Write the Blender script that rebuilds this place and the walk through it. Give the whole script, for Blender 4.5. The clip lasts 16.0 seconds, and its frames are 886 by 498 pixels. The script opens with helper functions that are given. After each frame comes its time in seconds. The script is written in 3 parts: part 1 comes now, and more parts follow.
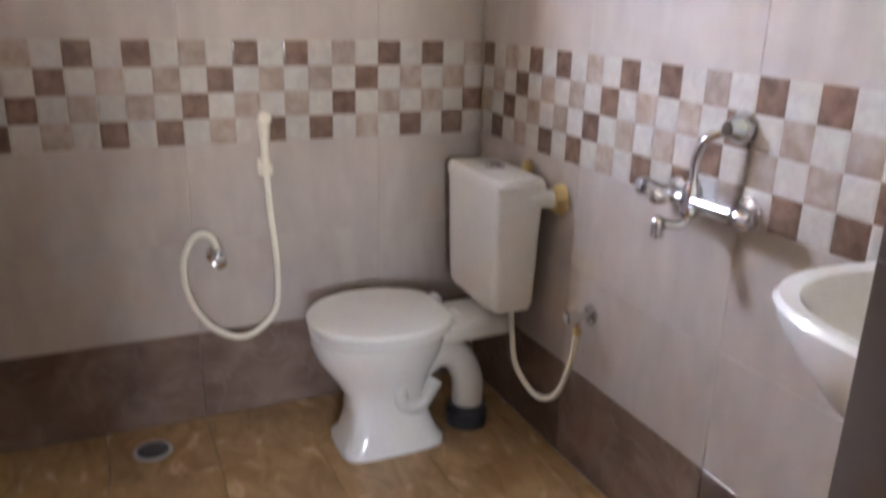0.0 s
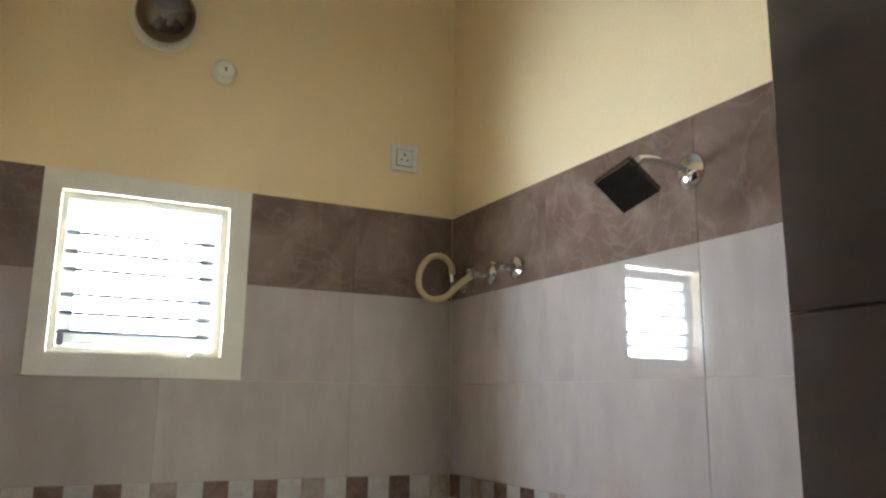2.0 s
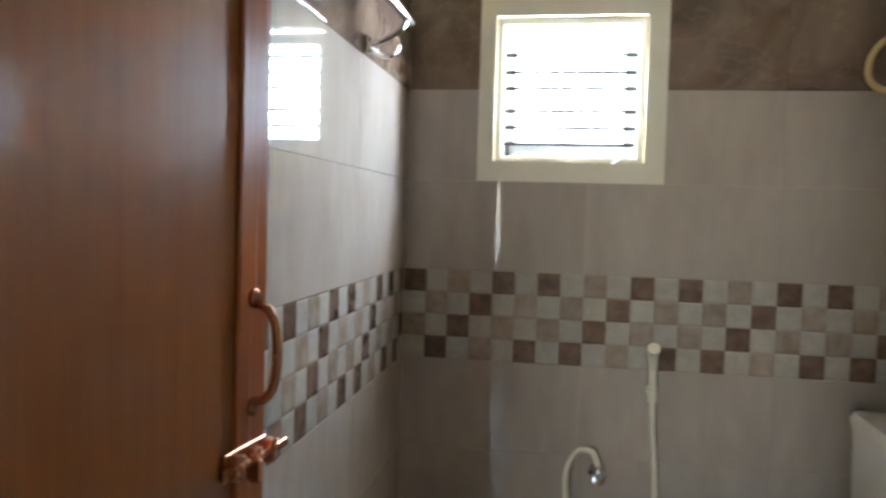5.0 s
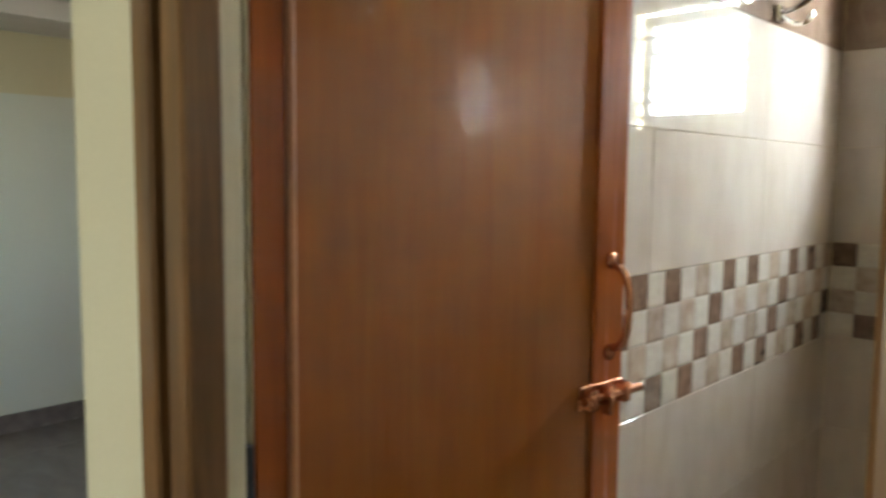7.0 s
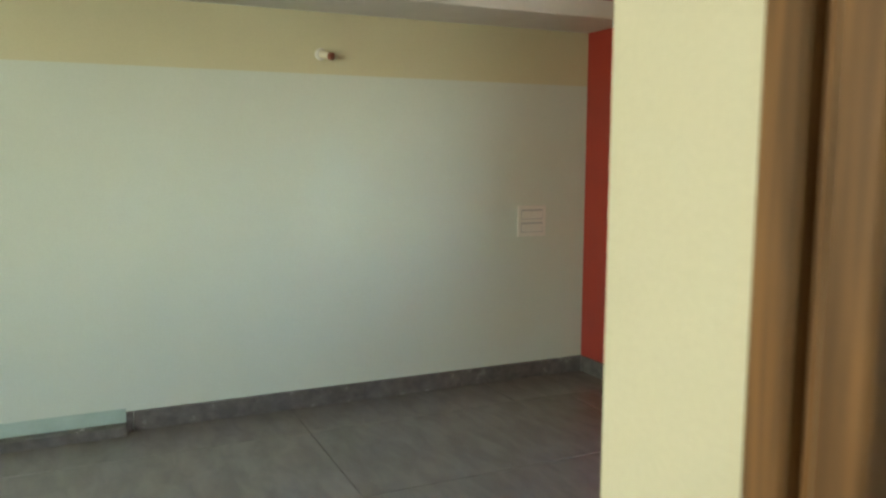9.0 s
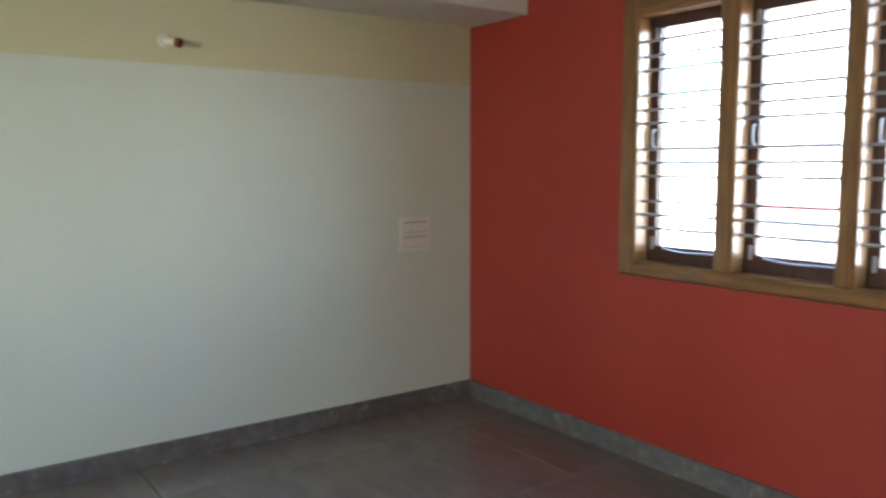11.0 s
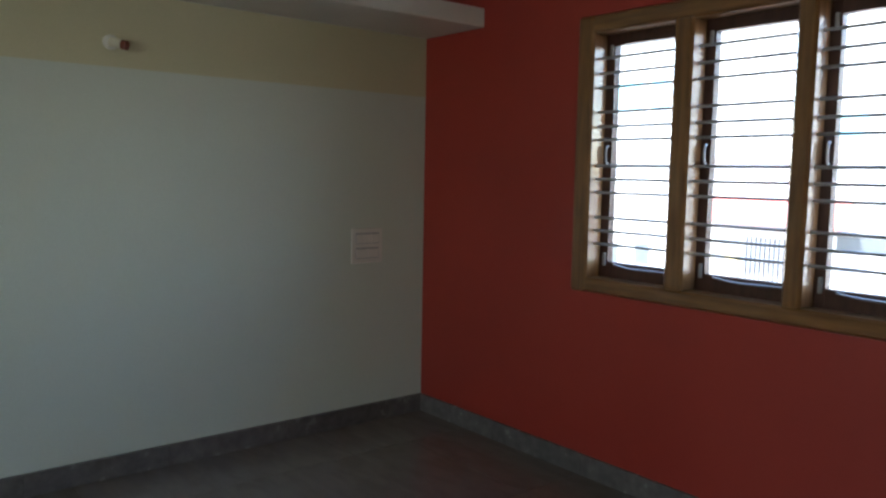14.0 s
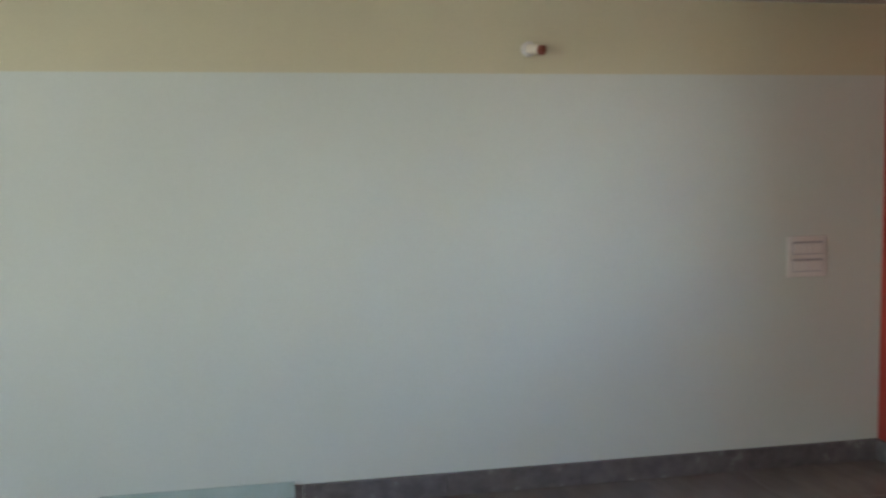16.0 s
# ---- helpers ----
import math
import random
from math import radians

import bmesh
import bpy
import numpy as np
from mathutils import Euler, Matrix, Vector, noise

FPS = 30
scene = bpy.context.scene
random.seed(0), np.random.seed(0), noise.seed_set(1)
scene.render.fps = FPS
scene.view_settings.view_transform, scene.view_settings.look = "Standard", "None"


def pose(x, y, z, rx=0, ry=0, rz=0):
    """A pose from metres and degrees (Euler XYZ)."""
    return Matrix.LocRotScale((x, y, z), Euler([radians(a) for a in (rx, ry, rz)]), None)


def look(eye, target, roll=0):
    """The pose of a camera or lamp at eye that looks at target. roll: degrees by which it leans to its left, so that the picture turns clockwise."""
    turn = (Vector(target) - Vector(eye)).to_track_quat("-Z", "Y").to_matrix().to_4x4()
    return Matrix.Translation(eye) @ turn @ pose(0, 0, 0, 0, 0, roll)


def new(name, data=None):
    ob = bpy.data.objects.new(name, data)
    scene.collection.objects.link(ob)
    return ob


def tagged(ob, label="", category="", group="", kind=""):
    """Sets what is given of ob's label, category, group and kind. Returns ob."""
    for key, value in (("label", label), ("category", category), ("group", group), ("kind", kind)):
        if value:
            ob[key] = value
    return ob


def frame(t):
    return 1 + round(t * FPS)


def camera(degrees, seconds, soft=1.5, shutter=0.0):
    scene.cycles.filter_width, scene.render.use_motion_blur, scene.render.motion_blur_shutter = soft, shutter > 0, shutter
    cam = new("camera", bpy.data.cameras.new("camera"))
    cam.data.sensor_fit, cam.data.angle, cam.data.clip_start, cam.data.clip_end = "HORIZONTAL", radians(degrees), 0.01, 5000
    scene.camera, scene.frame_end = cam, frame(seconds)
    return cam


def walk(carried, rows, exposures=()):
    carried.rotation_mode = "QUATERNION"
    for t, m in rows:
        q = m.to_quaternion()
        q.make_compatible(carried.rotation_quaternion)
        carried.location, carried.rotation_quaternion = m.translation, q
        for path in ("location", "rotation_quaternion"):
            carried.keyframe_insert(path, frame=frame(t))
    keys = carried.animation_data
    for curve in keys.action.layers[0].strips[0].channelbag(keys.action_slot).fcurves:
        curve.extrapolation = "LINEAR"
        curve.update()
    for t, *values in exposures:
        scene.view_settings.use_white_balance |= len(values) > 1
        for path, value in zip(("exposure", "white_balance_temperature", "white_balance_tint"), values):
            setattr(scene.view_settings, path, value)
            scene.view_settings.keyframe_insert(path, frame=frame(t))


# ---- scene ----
cam = camera(59.3, 16.0, soft=2.4, shutter=0.5)
PATH = [
    (0, (0.354, -2.377, 1.328), (1.147, -0.645, 0.717), 1.55),
    (0.5, (0.335, -2.409, 1.369), (1.137, -0.593, 1.11), -0.7),
    (1, (0.308, -2.431, 1.372), (1.171, -0.631, 1.481), -0.68),
    (1.5, (0.290, -2.457, 1.415), (1.174, -0.692, 1.735), 0.14),
    (2, (0.297, -2.467, 1.438), (1.178, -0.714, 1.827), 0.79),
    (2.5, (0.306, -2.462, 1.435), (1.152, -0.666, 1.676), 1.12),
    (3, (0.373, -2.467, 1.416), (1.075, -0.596, 1.504), 0.72),
    (3.5, (0.452, -2.479, 1.380), (0.885, -0.526, 1.379), 0.71),
    (4, (0.443, -2.527, 1.339), (0.68, -0.541, 1.31), 0.2),
    (4.2, (0.461, -2.54, 1.387), (0.586, -0.545, 1.329), 0.5),
    (6.3, (0.711, -2.626, 1.392), (-0.29, -0.9, 1.246), 1.5),
    (6.5, (0.746, -2.635, 1.399), (-0.363, -0.978, 1.236), 1.1),
    (7, (0.783, -2.672, 1.398), (-0.574, -1.215, 1.212), 0.55),
    (7.6, (0.767, -2.69, 1.396), (-0.803, -1.47, 1.185), 0.4),
    (8, (0.71, -2.7, 1.394), (-0.966, -1.634, 1.158), 0.2),
    (8.5, (0.585, -2.72, 1.392), (-1.181, -1.814, 1.15), 0.4),
    (8.7, (0.513, -2.723, 1.392), (-1.29, -1.893, 1.149), 0.2),
    (10.8, (-0.13, -2.6, 1.34), (-1.803, -1.523, 1.138), -0.95),
    (11, (-0.14, -2.6, 1.36), (-1.753, -1.437, 1.147), -0.15),
    (11.5, (-0.16, -2.6, 1.37), (-1.707, -1.352, 1.148), -0.32),
    (12, (-0.165, -2.6, 1.38), (-1.741, -1.372, 1.288), -0.48),
    (12.5, (-0.167, -2.581, 1.396), (-1.725, -1.344, 1.608), 0.3),
    (13, (-0.157, -2.582, 1.41), (-1.705, -1.336, 1.637), 1),
    (13.5, (-0.154, -2.585, 1.47), (-1.702, -1.322, 1.389), 0.8),
    (14, (-0.173, -2.567, 1.382), (-1.716, -1.309, 1.189), 1.1),
    (14.5, (-0.22, -2.508, 1.341), (-1.848, -1.354, 1.198), 0.2),
    (15, (-0.32, -2.48, 1.34), (-2.115, -1.607, 1.221), -1.03),
    (15.5, (-0.4, -2.46, 1.33), (-2.311, -1.884, 1.198), -1.28),
    (16, (-0.455, -2.465, 1.33), (-2.424, -2.137, 1.175), -1.15),
]
EXPOSURES = [(0, 4.92, 6300, 30), (0.5, 5.07, 6200, 23), (1.0, 4.72, 6300, 19), (2.0, 3.97, 6400, 16), (3.0, 3.42, 6400, 14), (3.5, 3.42, 6400, 14), (4.2, 3.72, 6300, 16), (6.3, 4.1, 7350, 12), (7.0, 4.45, 7550, 12), (8.0, 4.95, 7750, 9), (8.7, 5.05, 7850, 6), (11, 4.95, 6850, 15), (12, 4.4, 6750, 14), (12.5, 4.05, 6650, 14), (13.5, 3.7, 6550, 13), (14.5, 3.8, 6550, 16), (15, 4.15, 6650, 18), (15.5, 4.6, 6650, 20), (16, 4.75, 6650, 23)]
walk(cam, [(t, look(eye, target, roll)) for t, eye, target, roll in PATH], EXPOSURES)

# ---------------------------------------------------------------- light
world = bpy.data.worlds.new("sky")
scene.world = world
world.use_nodes = True
wn = world.node_tree
sky = wn.nodes.new("ShaderNodeTexSky")
sky.sky_type = 'NISHITA'
sky.sun_disc = False
sky.sun_elevation = radians(58)
sky.sun_rotation = radians(190)
wn.nodes["Background"].inputs["Strength"].default_value = 0.15
wn.links.new(sky.outputs[0], wn.nodes["Background"].inputs["Color"])

sun = new("sun", bpy.data.lights.new("sun", 'SUN'))
sun.data.energy = 2.0
sun.data.angle = radians(0.5)
sun.data.color = (1, 0.95, 0.87)
sun.matrix_world = look((0, 0, 0), (0.17 * 0.53, 0.98 * 0.53, -0.848))


def window_light(name, m, w, h, watts, colour):
    lamp = bpy.data.lights.new(name, 'AREA')
    lamp.shape, lamp.size, lamp.size_y = 'RECTANGLE', w, h
    lamp.energy, lamp.color = watts, colour
    ob = new(name, lamp)
    ob.matrix_world = m
    return ob


# daylight in the bathroom window; unseen rear lamp added to light the bedroom
window_light("bath_window_light", look((0.532, 0.17, 1.8), (0.532, -1, 1.8)), 0.56, 0.56, 5, (0.68, 0.85, 1.0))
window_light("rear_fill_light", look((-0.6, -6.32, 1.5), (-0.6, 0, 1.5)), 0.7, 1.3, 3.3, (0.85, 1.0, 0.93))


# ---------------------------------------------------------------- materials
def mat(name, colour, rough=0.5, metal=0.0, second=None, scale=8.0, detail=5.0, stretch=(1, 1, 1), spread=(0.35, 0.65),
        bump=0.0, bump_scale=60.0, per_piece=0.0, vein=None, coat=0.0, coat_rough=0.06, wave=0.0, fine=0.06):
    """A surface with mottling at two scales, its own grain and an uneven gloss."""
    m = bpy.data.materials.new(name)
    m.use_nodes = True
    t = m.node_tree
    b = t.nodes["Principled BSDF"]
    N, L = t.nodes.new, t.links.new
    co = N("ShaderNodeTexCoord")
    mp = N("ShaderNodeMapping")
    mp.inputs["Scale"].default_value = stretch
    if per_piece:
        info = N("ShaderNodeObjectInfo")
        mul = N("ShaderNodeMath")
        mul.operation = 'MULTIPLY'
        mul.inputs[1].default_value = 57.0
        L(info.outputs["Random"], mul.inputs[0])
        add = N("ShaderNodeVectorMath")
        L(co.outputs["Object"], add.inputs[0])
        L(mul.outputs[0], add.inputs[1])
        L(add.outputs[0], mp.inputs["Vector"])
    else:
        L(co.outputs["Object"], mp.inputs["Vector"])
    n1 = N("ShaderNodeTexNoise")
    n1.inputs["Scale"].default_value, n1.inputs["Detail"].default_value = scale, detail
    n1.inputs["Distortion"].default_value = wave
    L(mp.outputs[0], n1.inputs["Vector"])
    ramp = N("ShaderNodeValToRGB")
    ramp.color_ramp.elements[0].position, ramp.color_ramp.elements[1].position = spread
    second = second or tuple(c * 0.88 for c in colour)
    ramp.color_ramp.elements[0].color = (*second, 1)
    ramp.color_ramp.elements[1].color = (*colour, 1)
    L(n1.outputs["Fac"], ramp.inputs["Fac"])
    out = ramp.outputs["Color"]
    if vein:
        nv = N("ShaderNodeTexNoise")
        nv.inputs["Scale"].default_value, nv.inputs["Detail"].default_value, nv.inputs["Distortion"].default_value = 4.5, 6, 1.6
        L(mp.outputs[0], nv.inputs["Vector"])
        vr = N("ShaderNodeValToRGB")
        e = vr.color_ramp.elements
        e[0].position, e[0].color = 0.47, (0, 0, 0, 1)
        e[1].position, e[1].color = 0.53, (0, 0, 0, 1)
        mid = e.new(0.5)
        mid.color = (0.2, 0.2, 0.2, 1)
        L(nv.outputs["Fac"], vr.inputs["Fac"])
        mx = N("ShaderNodeMix")
        mx.data_type = 'RGBA'
        L(vr.outputs["Color"], mx.inputs["Factor"])
        L(out, mx.inputs["A"])
        mx.inputs["B"].default_value = (*vein, 1)
        out = mx.outputs["Result"]
    n2 = N("ShaderNodeTexNoise")
    n2.inputs["Scale"].default_value, n2.inputs["Detail"].default_value = bump_scale, 4
    L(mp.outputs[0], n2.inputs["Vector"])
    hs = N("ShaderNodeHueSaturation")
    L(out, hs.inputs["Color"])
    mr = N("ShaderNodeMapRange")
    mr.inputs["To Min"].default_value, mr.inputs["To Max"].default_value = 1 - fine, 1 + fine
    L(n2.outputs["Fac"], mr.inputs["Value"])
    val = mr.outputs[0]
    if per_piece:
        pr = N("ShaderNodeMapRange")
        pr.inputs["To Min"].default_value, pr.inputs["To Max"].default_value = 1 - per_piece, 1 + per_piece
        L(info.outputs["Random"], pr.inputs["Value"])
        mm = N("ShaderNodeMath")
        mm.operation = 'MULTIPLY'
        L(val, mm.inputs[0])
        L(pr.outputs[0], mm.inputs[1])
        val = mm.outputs[0]
    L(val, hs.inputs["Value"])
    L(hs.outputs["Color"], b.inputs["Base Color"])
    rr = N("ShaderNodeMapRange")
    rr.inputs["To Min"].default_value, rr.inputs["To Max"].default_value = rough * 0.8, min(1, rough * 1.25)
    L(n1.outputs["Fac"], rr.inputs["Value"])
    L(rr.outputs[0], b.inputs["Roughness"])
    b.inputs["Metallic"].default_value = metal
    b.inputs["Coat Weight"].default_value = coat
    b.inputs["Coat Roughness"].default_value = coat_rough
    if bump:
        bp = N("ShaderNodeBump")
        bp.inputs["Strength"].default_value, bp.inputs["Distance"].default_value = bump, 0.01
        L(n2.outputs["Fac"], bp.inputs["Height"])
        L(bp.outputs[0], b.inputs["Normal"])
    return m


TILE = mat("grey_beige_tile", (0.435, 0.365, 0.318), 0.032, second=(0.39, 0.325, 0.282), scale=5, stretch=(2.5, 0.8, 1), bump=0.008, bump_scale=9, per_piece=0.02)
BAND = mat("brown_marble_tile", (0.215, 0.145, 0.108), 0.06, second=(0.125, 0.08, 0.06), scale=6, wave=0.6, vein=(0.33, 0.25, 0.19), bump=0.008, bump_scale=9, per_piece=0.05)
SQ_WHITE = mat("cream_square_tile", (0.45, 0.4, 0.35), 0.1, second=(0.4, 0.35, 0.305), scale=30, per_piece=0.04)
SQ_LIGHT = mat("beige_square_tile", (0.36, 0.29, 0.24), 0.12, second=(0.27, 0.2, 0.155), scale=28, per_piece=0.12)
SQ_DARK = mat("dark_brown_square_tile", (0.2, 0.125, 0.09), 0.12, second=(0.115, 0.07, 0.05), scale=28, per_piece=0.15)
GROUT = mat("grout", (0.4, 0.36, 0.31), 0.8, scale=20, bump=0.2)
BATH_FLOOR = mat("tan_floor_tile", (0.42, 0.26, 0.12), 0.25, second=(0.28, 0.165, 0.075), scale=7, stretch=(2, 1, 1), wave=1.0, per_piece=0.06, bump=0.03)
CREAM = mat("cream_paint", (0.80, 0.615, 0.35), 0.6, second=(0.76, 0.575, 0.32), scale=1.6, bump=0.08, bump_scale=140)
SURROUND = mat("off_white_plaster", (0.74, 0.69, 0.58), 0.55, second=(0.68, 0.63, 0.52), scale=4, bump=0.08, bump_scale=120)
PALE = mat("pale_green_white_paint", (0.59, 0.635, 0.565), 0.55, second=(0.565, 0.61, 0.54), scale=1.2, bump=0.06, bump_scale=130)
BEIGE = mat("beige_wall_paint", (0.5, 0.455, 0.33), 0.55, second=(0.47, 0.425, 0.305), scale=1.2, bump=0.06, bump_scale=130)
YELLOW = mat("pale_yellow_band", (0.585, 0.55, 0.365), 0.55, second=(0.56, 0.52, 0.345), scale=1.2, bump=0.06, bump_scale=130)
RED = mat("red_paint", (0.36, 0.036, 0.022), 0.45, second=(0.32, 0.03, 0.019), scale=1.5, bump=0.06, bump_scale=130)
CEIL = mat("white_ceiling_paint", (0.6, 0.585, 0.55), 0.7, second=(0.56, 0.545, 0.51), scale=1.5, bump=0.06, bump_scale=120)
SHELF = mat("white_shelf_paint", (0.7, 0.68, 0.63), 0.6, second=(0.64, 0.62, 0.57), scale=3, bump=0.06, bump_scale=120)
GRANITE = mat("grey_brown_granite", (0.19, 0.165, 0.15), 0.22, second=(0.155, 0.135, 0.122), scale=5, stretch=(1, 2.5, 1), wave=0.4, per_piece=0.07, bump=0.02, bump_scale=220, fine=0.15)
SKIRT = mat("dark_granite_skirting", (0.16, 0.145, 0.14), 0.25, second=(0.11, 0.1, 0.1), scale=18, per_piece=0.12, bump_scale=240, fine=0.15)
JOINT = mat("dark_joint", (0.07, 0.06, 0.055), 0.8)
DOOR = mat("varnished_orange_wood", (0.31, 0.098, 0.017), 0.3, second=(0.28, 0.079, 0.012), scale=5, stretch=(7, 7, 0.5), wave=0.5, bump=0.004, bump_scale=40, coat=0.75, coat_rough=0.03)
# hinge-side bead: its bright highlight is put into a lighter, pinkish colour
BEAD = mat("highlit_varnished_bead", (0.47, 0.2, 0.1), 0.3, second=(0.4, 0.165, 0.08), scale=7, stretch=(9, 9, 0.5), coat=0.5)
STILE = mat("varnished_red_wood", (0.36, 0.09, 0.018), 0.25, second=(0.30, 0.072, 0.014), scale=7, stretch=(9, 9, 0.5), wave=0.4, bump=0.02, bump_scale=40, coat=0.4)
LEAF_EDGE = mat("bare_pale_wood", (0.5, 0.44, 0.32), 0.6, second=(0.44, 0.38, 0.27), scale=12, stretch=(6, 6, 0.5))
JAMB = mat("brown_stained_wood", (0.18, 0.082, 0.027), 0.32, second=(0.09, 0.042, 0.015), scale=6, stretch=(12, 12, 0.6), wave=0.6, bump=0.03, bump_scale=40, coat=0.2)
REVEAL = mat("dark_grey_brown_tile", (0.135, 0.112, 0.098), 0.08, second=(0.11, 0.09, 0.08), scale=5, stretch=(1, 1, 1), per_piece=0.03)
RAILWOOD = mat("varnished_rail_wood", (0.25, 0.118, 0.038), 0.3, second=(0.15, 0.066, 0.022), scale=5, stretch=(0.8, 8, 8), bump=0.03, bump_scale=60, coat=0.6)
FARSASH = mat("pale_grey_sash_paint", (0.5, 0.53, 0.54), 0.5, second=(0.46, 0.49, 0.5), scale=6)
WINWOOD = mat("varnished_window_wood", (0.25, 0.118, 0.038), 0.3, second=(0.15, 0.066, 0.022), scale=5, stretch=(8, 8, 0.8), bump=0.03, bump_scale=60, coat=0.6)
SASH = mat("dark_sash_wood", (0.075, 0.03, 0.02), 0.35, second=(0.05, 0.02, 0.013), scale=9, stretch=(5, 5, 1))
CERAMIC = mat("white_ceramic", (0.7, 0.665, 0.61), 0.12, second=(0.67, 0.635, 0.58), scale=3, coat=0.4)
PLASTIC = mat("cream_plastic", (0.72, 0.66, 0.54), 0.35, second=(0.68, 0.62, 0.5), scale=6)
WHITE_PLASTIC = mat("white_plastic", (0.71, 0.69, 0.64), 0.35, second=(0.68, 0.66, 0.61), scale=6)
HOSE = mat("yellowed_hose", (0.66, 0.5, 0.25), 0.4, second=(0.58, 0.42, 0.2), scale=12)
WASHER = mat("yellow_sealant", (0.52, 0.36, 0.14), 0.55, second=(0.43, 0.29, 0.1), scale=30)
CHROME = mat("chrome", (0.72, 0.72, 0.73), 0.08, 1.0, second=(0.66, 0.66, 0.67), scale=20)
STEEL = mat("grey_painted_steel", (0.42, 0.43, 0.45), 0.35, 0.5, second=(0.36, 0.37, 0.39), scale=20)
COPPER = mat("copper_lacquered_metal", (0.66, 0.3, 0.17), 0.25, 0.85, second=(0.5, 0.21, 0.11), scale=25)
DARK = mat("dark_grey_rubber", (0.045, 0.047, 0.055), 0.45, second=(0.03, 0.032, 0.04), scale=40)
SMOKED = mat("dark_chromed_metal", (0.16, 0.13, 0.11), 0.12, 0.9, second=(0.1, 0.08, 0.07), scale=8)
SLOT = mat("black_slot", (0.02, 0.02, 0.02), 0.6)
BROWN_P = mat("red_brown_plastic", (0.24, 0.055, 0.025), 0.4, second=(0.18, 0.04, 0.018), scale=30)
GREENGLASS = mat("pale_green_film", (0.42, 0.52, 0.48), 0.15, second=(0.36, 0.46, 0.42), scale=7)
PLASTER_OUT = mat("white_exterior_plaster", (0.5, 0.53, 0.53), 0.8, second=(0.45, 0.475, 0.475), scale=0.6, bump=0.1)
PINK = mat("pink_roof_tile", (0.55, 0.12, 0.11), 0.7, second=(0.48, 0.09, 0.085), scale=3)
BLUE = mat("blue_window_sheet", (0.22, 0.48, 0.56), 0.35, second=(0.18, 0.42, 0.5), scale=1)
OCHRE = mat("ochre_paint", (0.6, 0.5, 0.25), 0.7, scale=2)
GREYPANE = mat("dark_far_glass", (0.08, 0.1, 0.11), 0.1, scale=1)
EARTH = mat("street_ground", (0.3, 0.28, 0.25), 0.9, second=(0.22, 0.205, 0.185), scale=0.4, bump=0.2, bump_scale=4)

GLASS = bpy.data.materials.new("window_glass")
GLASS.use_nodes = True
_b = GLASS.node_tree.nodes["Principled BSDF"]
_b.inputs["Transmission Weight"].default_value = 1.0
_b.inputs["Roughness"].default_value = 0.0
_b.inputs["IOR"].default_value = 1.05
_b.inputs["Base Color"].default_value = (0.95, 0.98, 0.97, 1)


# ---------------------------------------------------------------- building helpers
def box(bm, x0, y0, z0, x1, y1, z1, bevel=0.0, seg=1):
    m = Matrix.Translation(((x0 + x1) / 2, (y0 + y1) / 2, (z0 + z1) / 2)) @ Matrix.Diagonal((abs(x1 - x0), abs(y1 - y0), abs(z1 - z0), 1))
    vs = bmesh.ops.create_cube(bm, size=1, matrix=m)["verts"]
    if bevel:
        es = list({e for v in vs for e in v.link_edges})
        bmesh.ops.bevel(bm, geom=es, offset=bevel, segments=seg, affect='EDGES', profile=0.5)


def rod(bm, a, b, r, r2=None, n=16, cap=True):
    a, b = Vector(a), Vector(b)
    d = b - a
    m = Matrix.Translation((a + b) / 2) @ d.to_track_quat('Z', 'Y').to_matrix().to_4x4()
    bmesh.ops.create_cone(bm, cap_ends=cap, segments=n, radius1=r, radius2=r if r2 is None else r2, depth=d.length, matrix=m)


def turned(bm, origin, axis, profile, n=24):
    """A body of revolution about axis: profile of (distance along, radius)."""
    q = Vector(axis).normalized().to_track_quat('Z', 'Y').to_matrix().to_4x4()
    m = Matrix.Translation(origin) @ q
    rings = []
    for d, r in profile:
        rings.append([bm.verts.new(m @ Vector((r * math.cos(2 * math.pi * i / n), r * math.sin(2 * math.pi * i / n), d))) for i in range(n)])
    for p, q2 in zip(rings, rings[1:]):
        for i in range(n):
            bm.faces.new((p[i], p[(i + 1) % n], q2[(i + 1) % n], q2[i]))
    bm.faces.new(rings[0][::-1])
    bm.faces.new(rings[-1])


def smooth_line(points, steps=8):
    """A smooth line through the given points."""
    p = [Vector(c) for c in points]
    p = [2 * p[0] - p[1]] + p + [2 * p[-1] - p[-2]]
    out = []
    for i in range(1, len(p) - 2):
        for k in range(steps):
            t = k / steps
            a, b, c, d = p[i - 1:i + 3]
            out.append(0.5 * (2 * b + (c - a) * t + (2 * a - 5 * b + 4 * c - d) * t * t + (3 * b - a - 3 * c + d) * t ** 3))
    out.append(p[-2])
    return out


def tube(bm, points, r, n=10, steps=8):
    line = smooth_line(points, steps)
    up = Vector((0.13, 0.31, 0.94))
    rings = []
    for i, c in enumerate(line):
        d = (line[min(i + 1, len(line) - 1)] - line[max(i - 1, 0)]).normalized()
        u = (up - d * up.dot(d)).normalized()
        v = d.cross(u)
        up = u
        rings.append([bm.verts.new(c + r * (math.cos(2 * math.pi * k / n) * u + math.sin(2 * math.pi * k / n) * v)) for k in range(n)])
    for p, q in zip(rings, rings[1:]):
        for k in range(n):
            bm.faces.new((p[k], p[(k + 1) % n], q[(k + 1) % n], q[k]))
    bm.faces.new(rings[0][::-1])
    bm.faces.new(rings[-1])


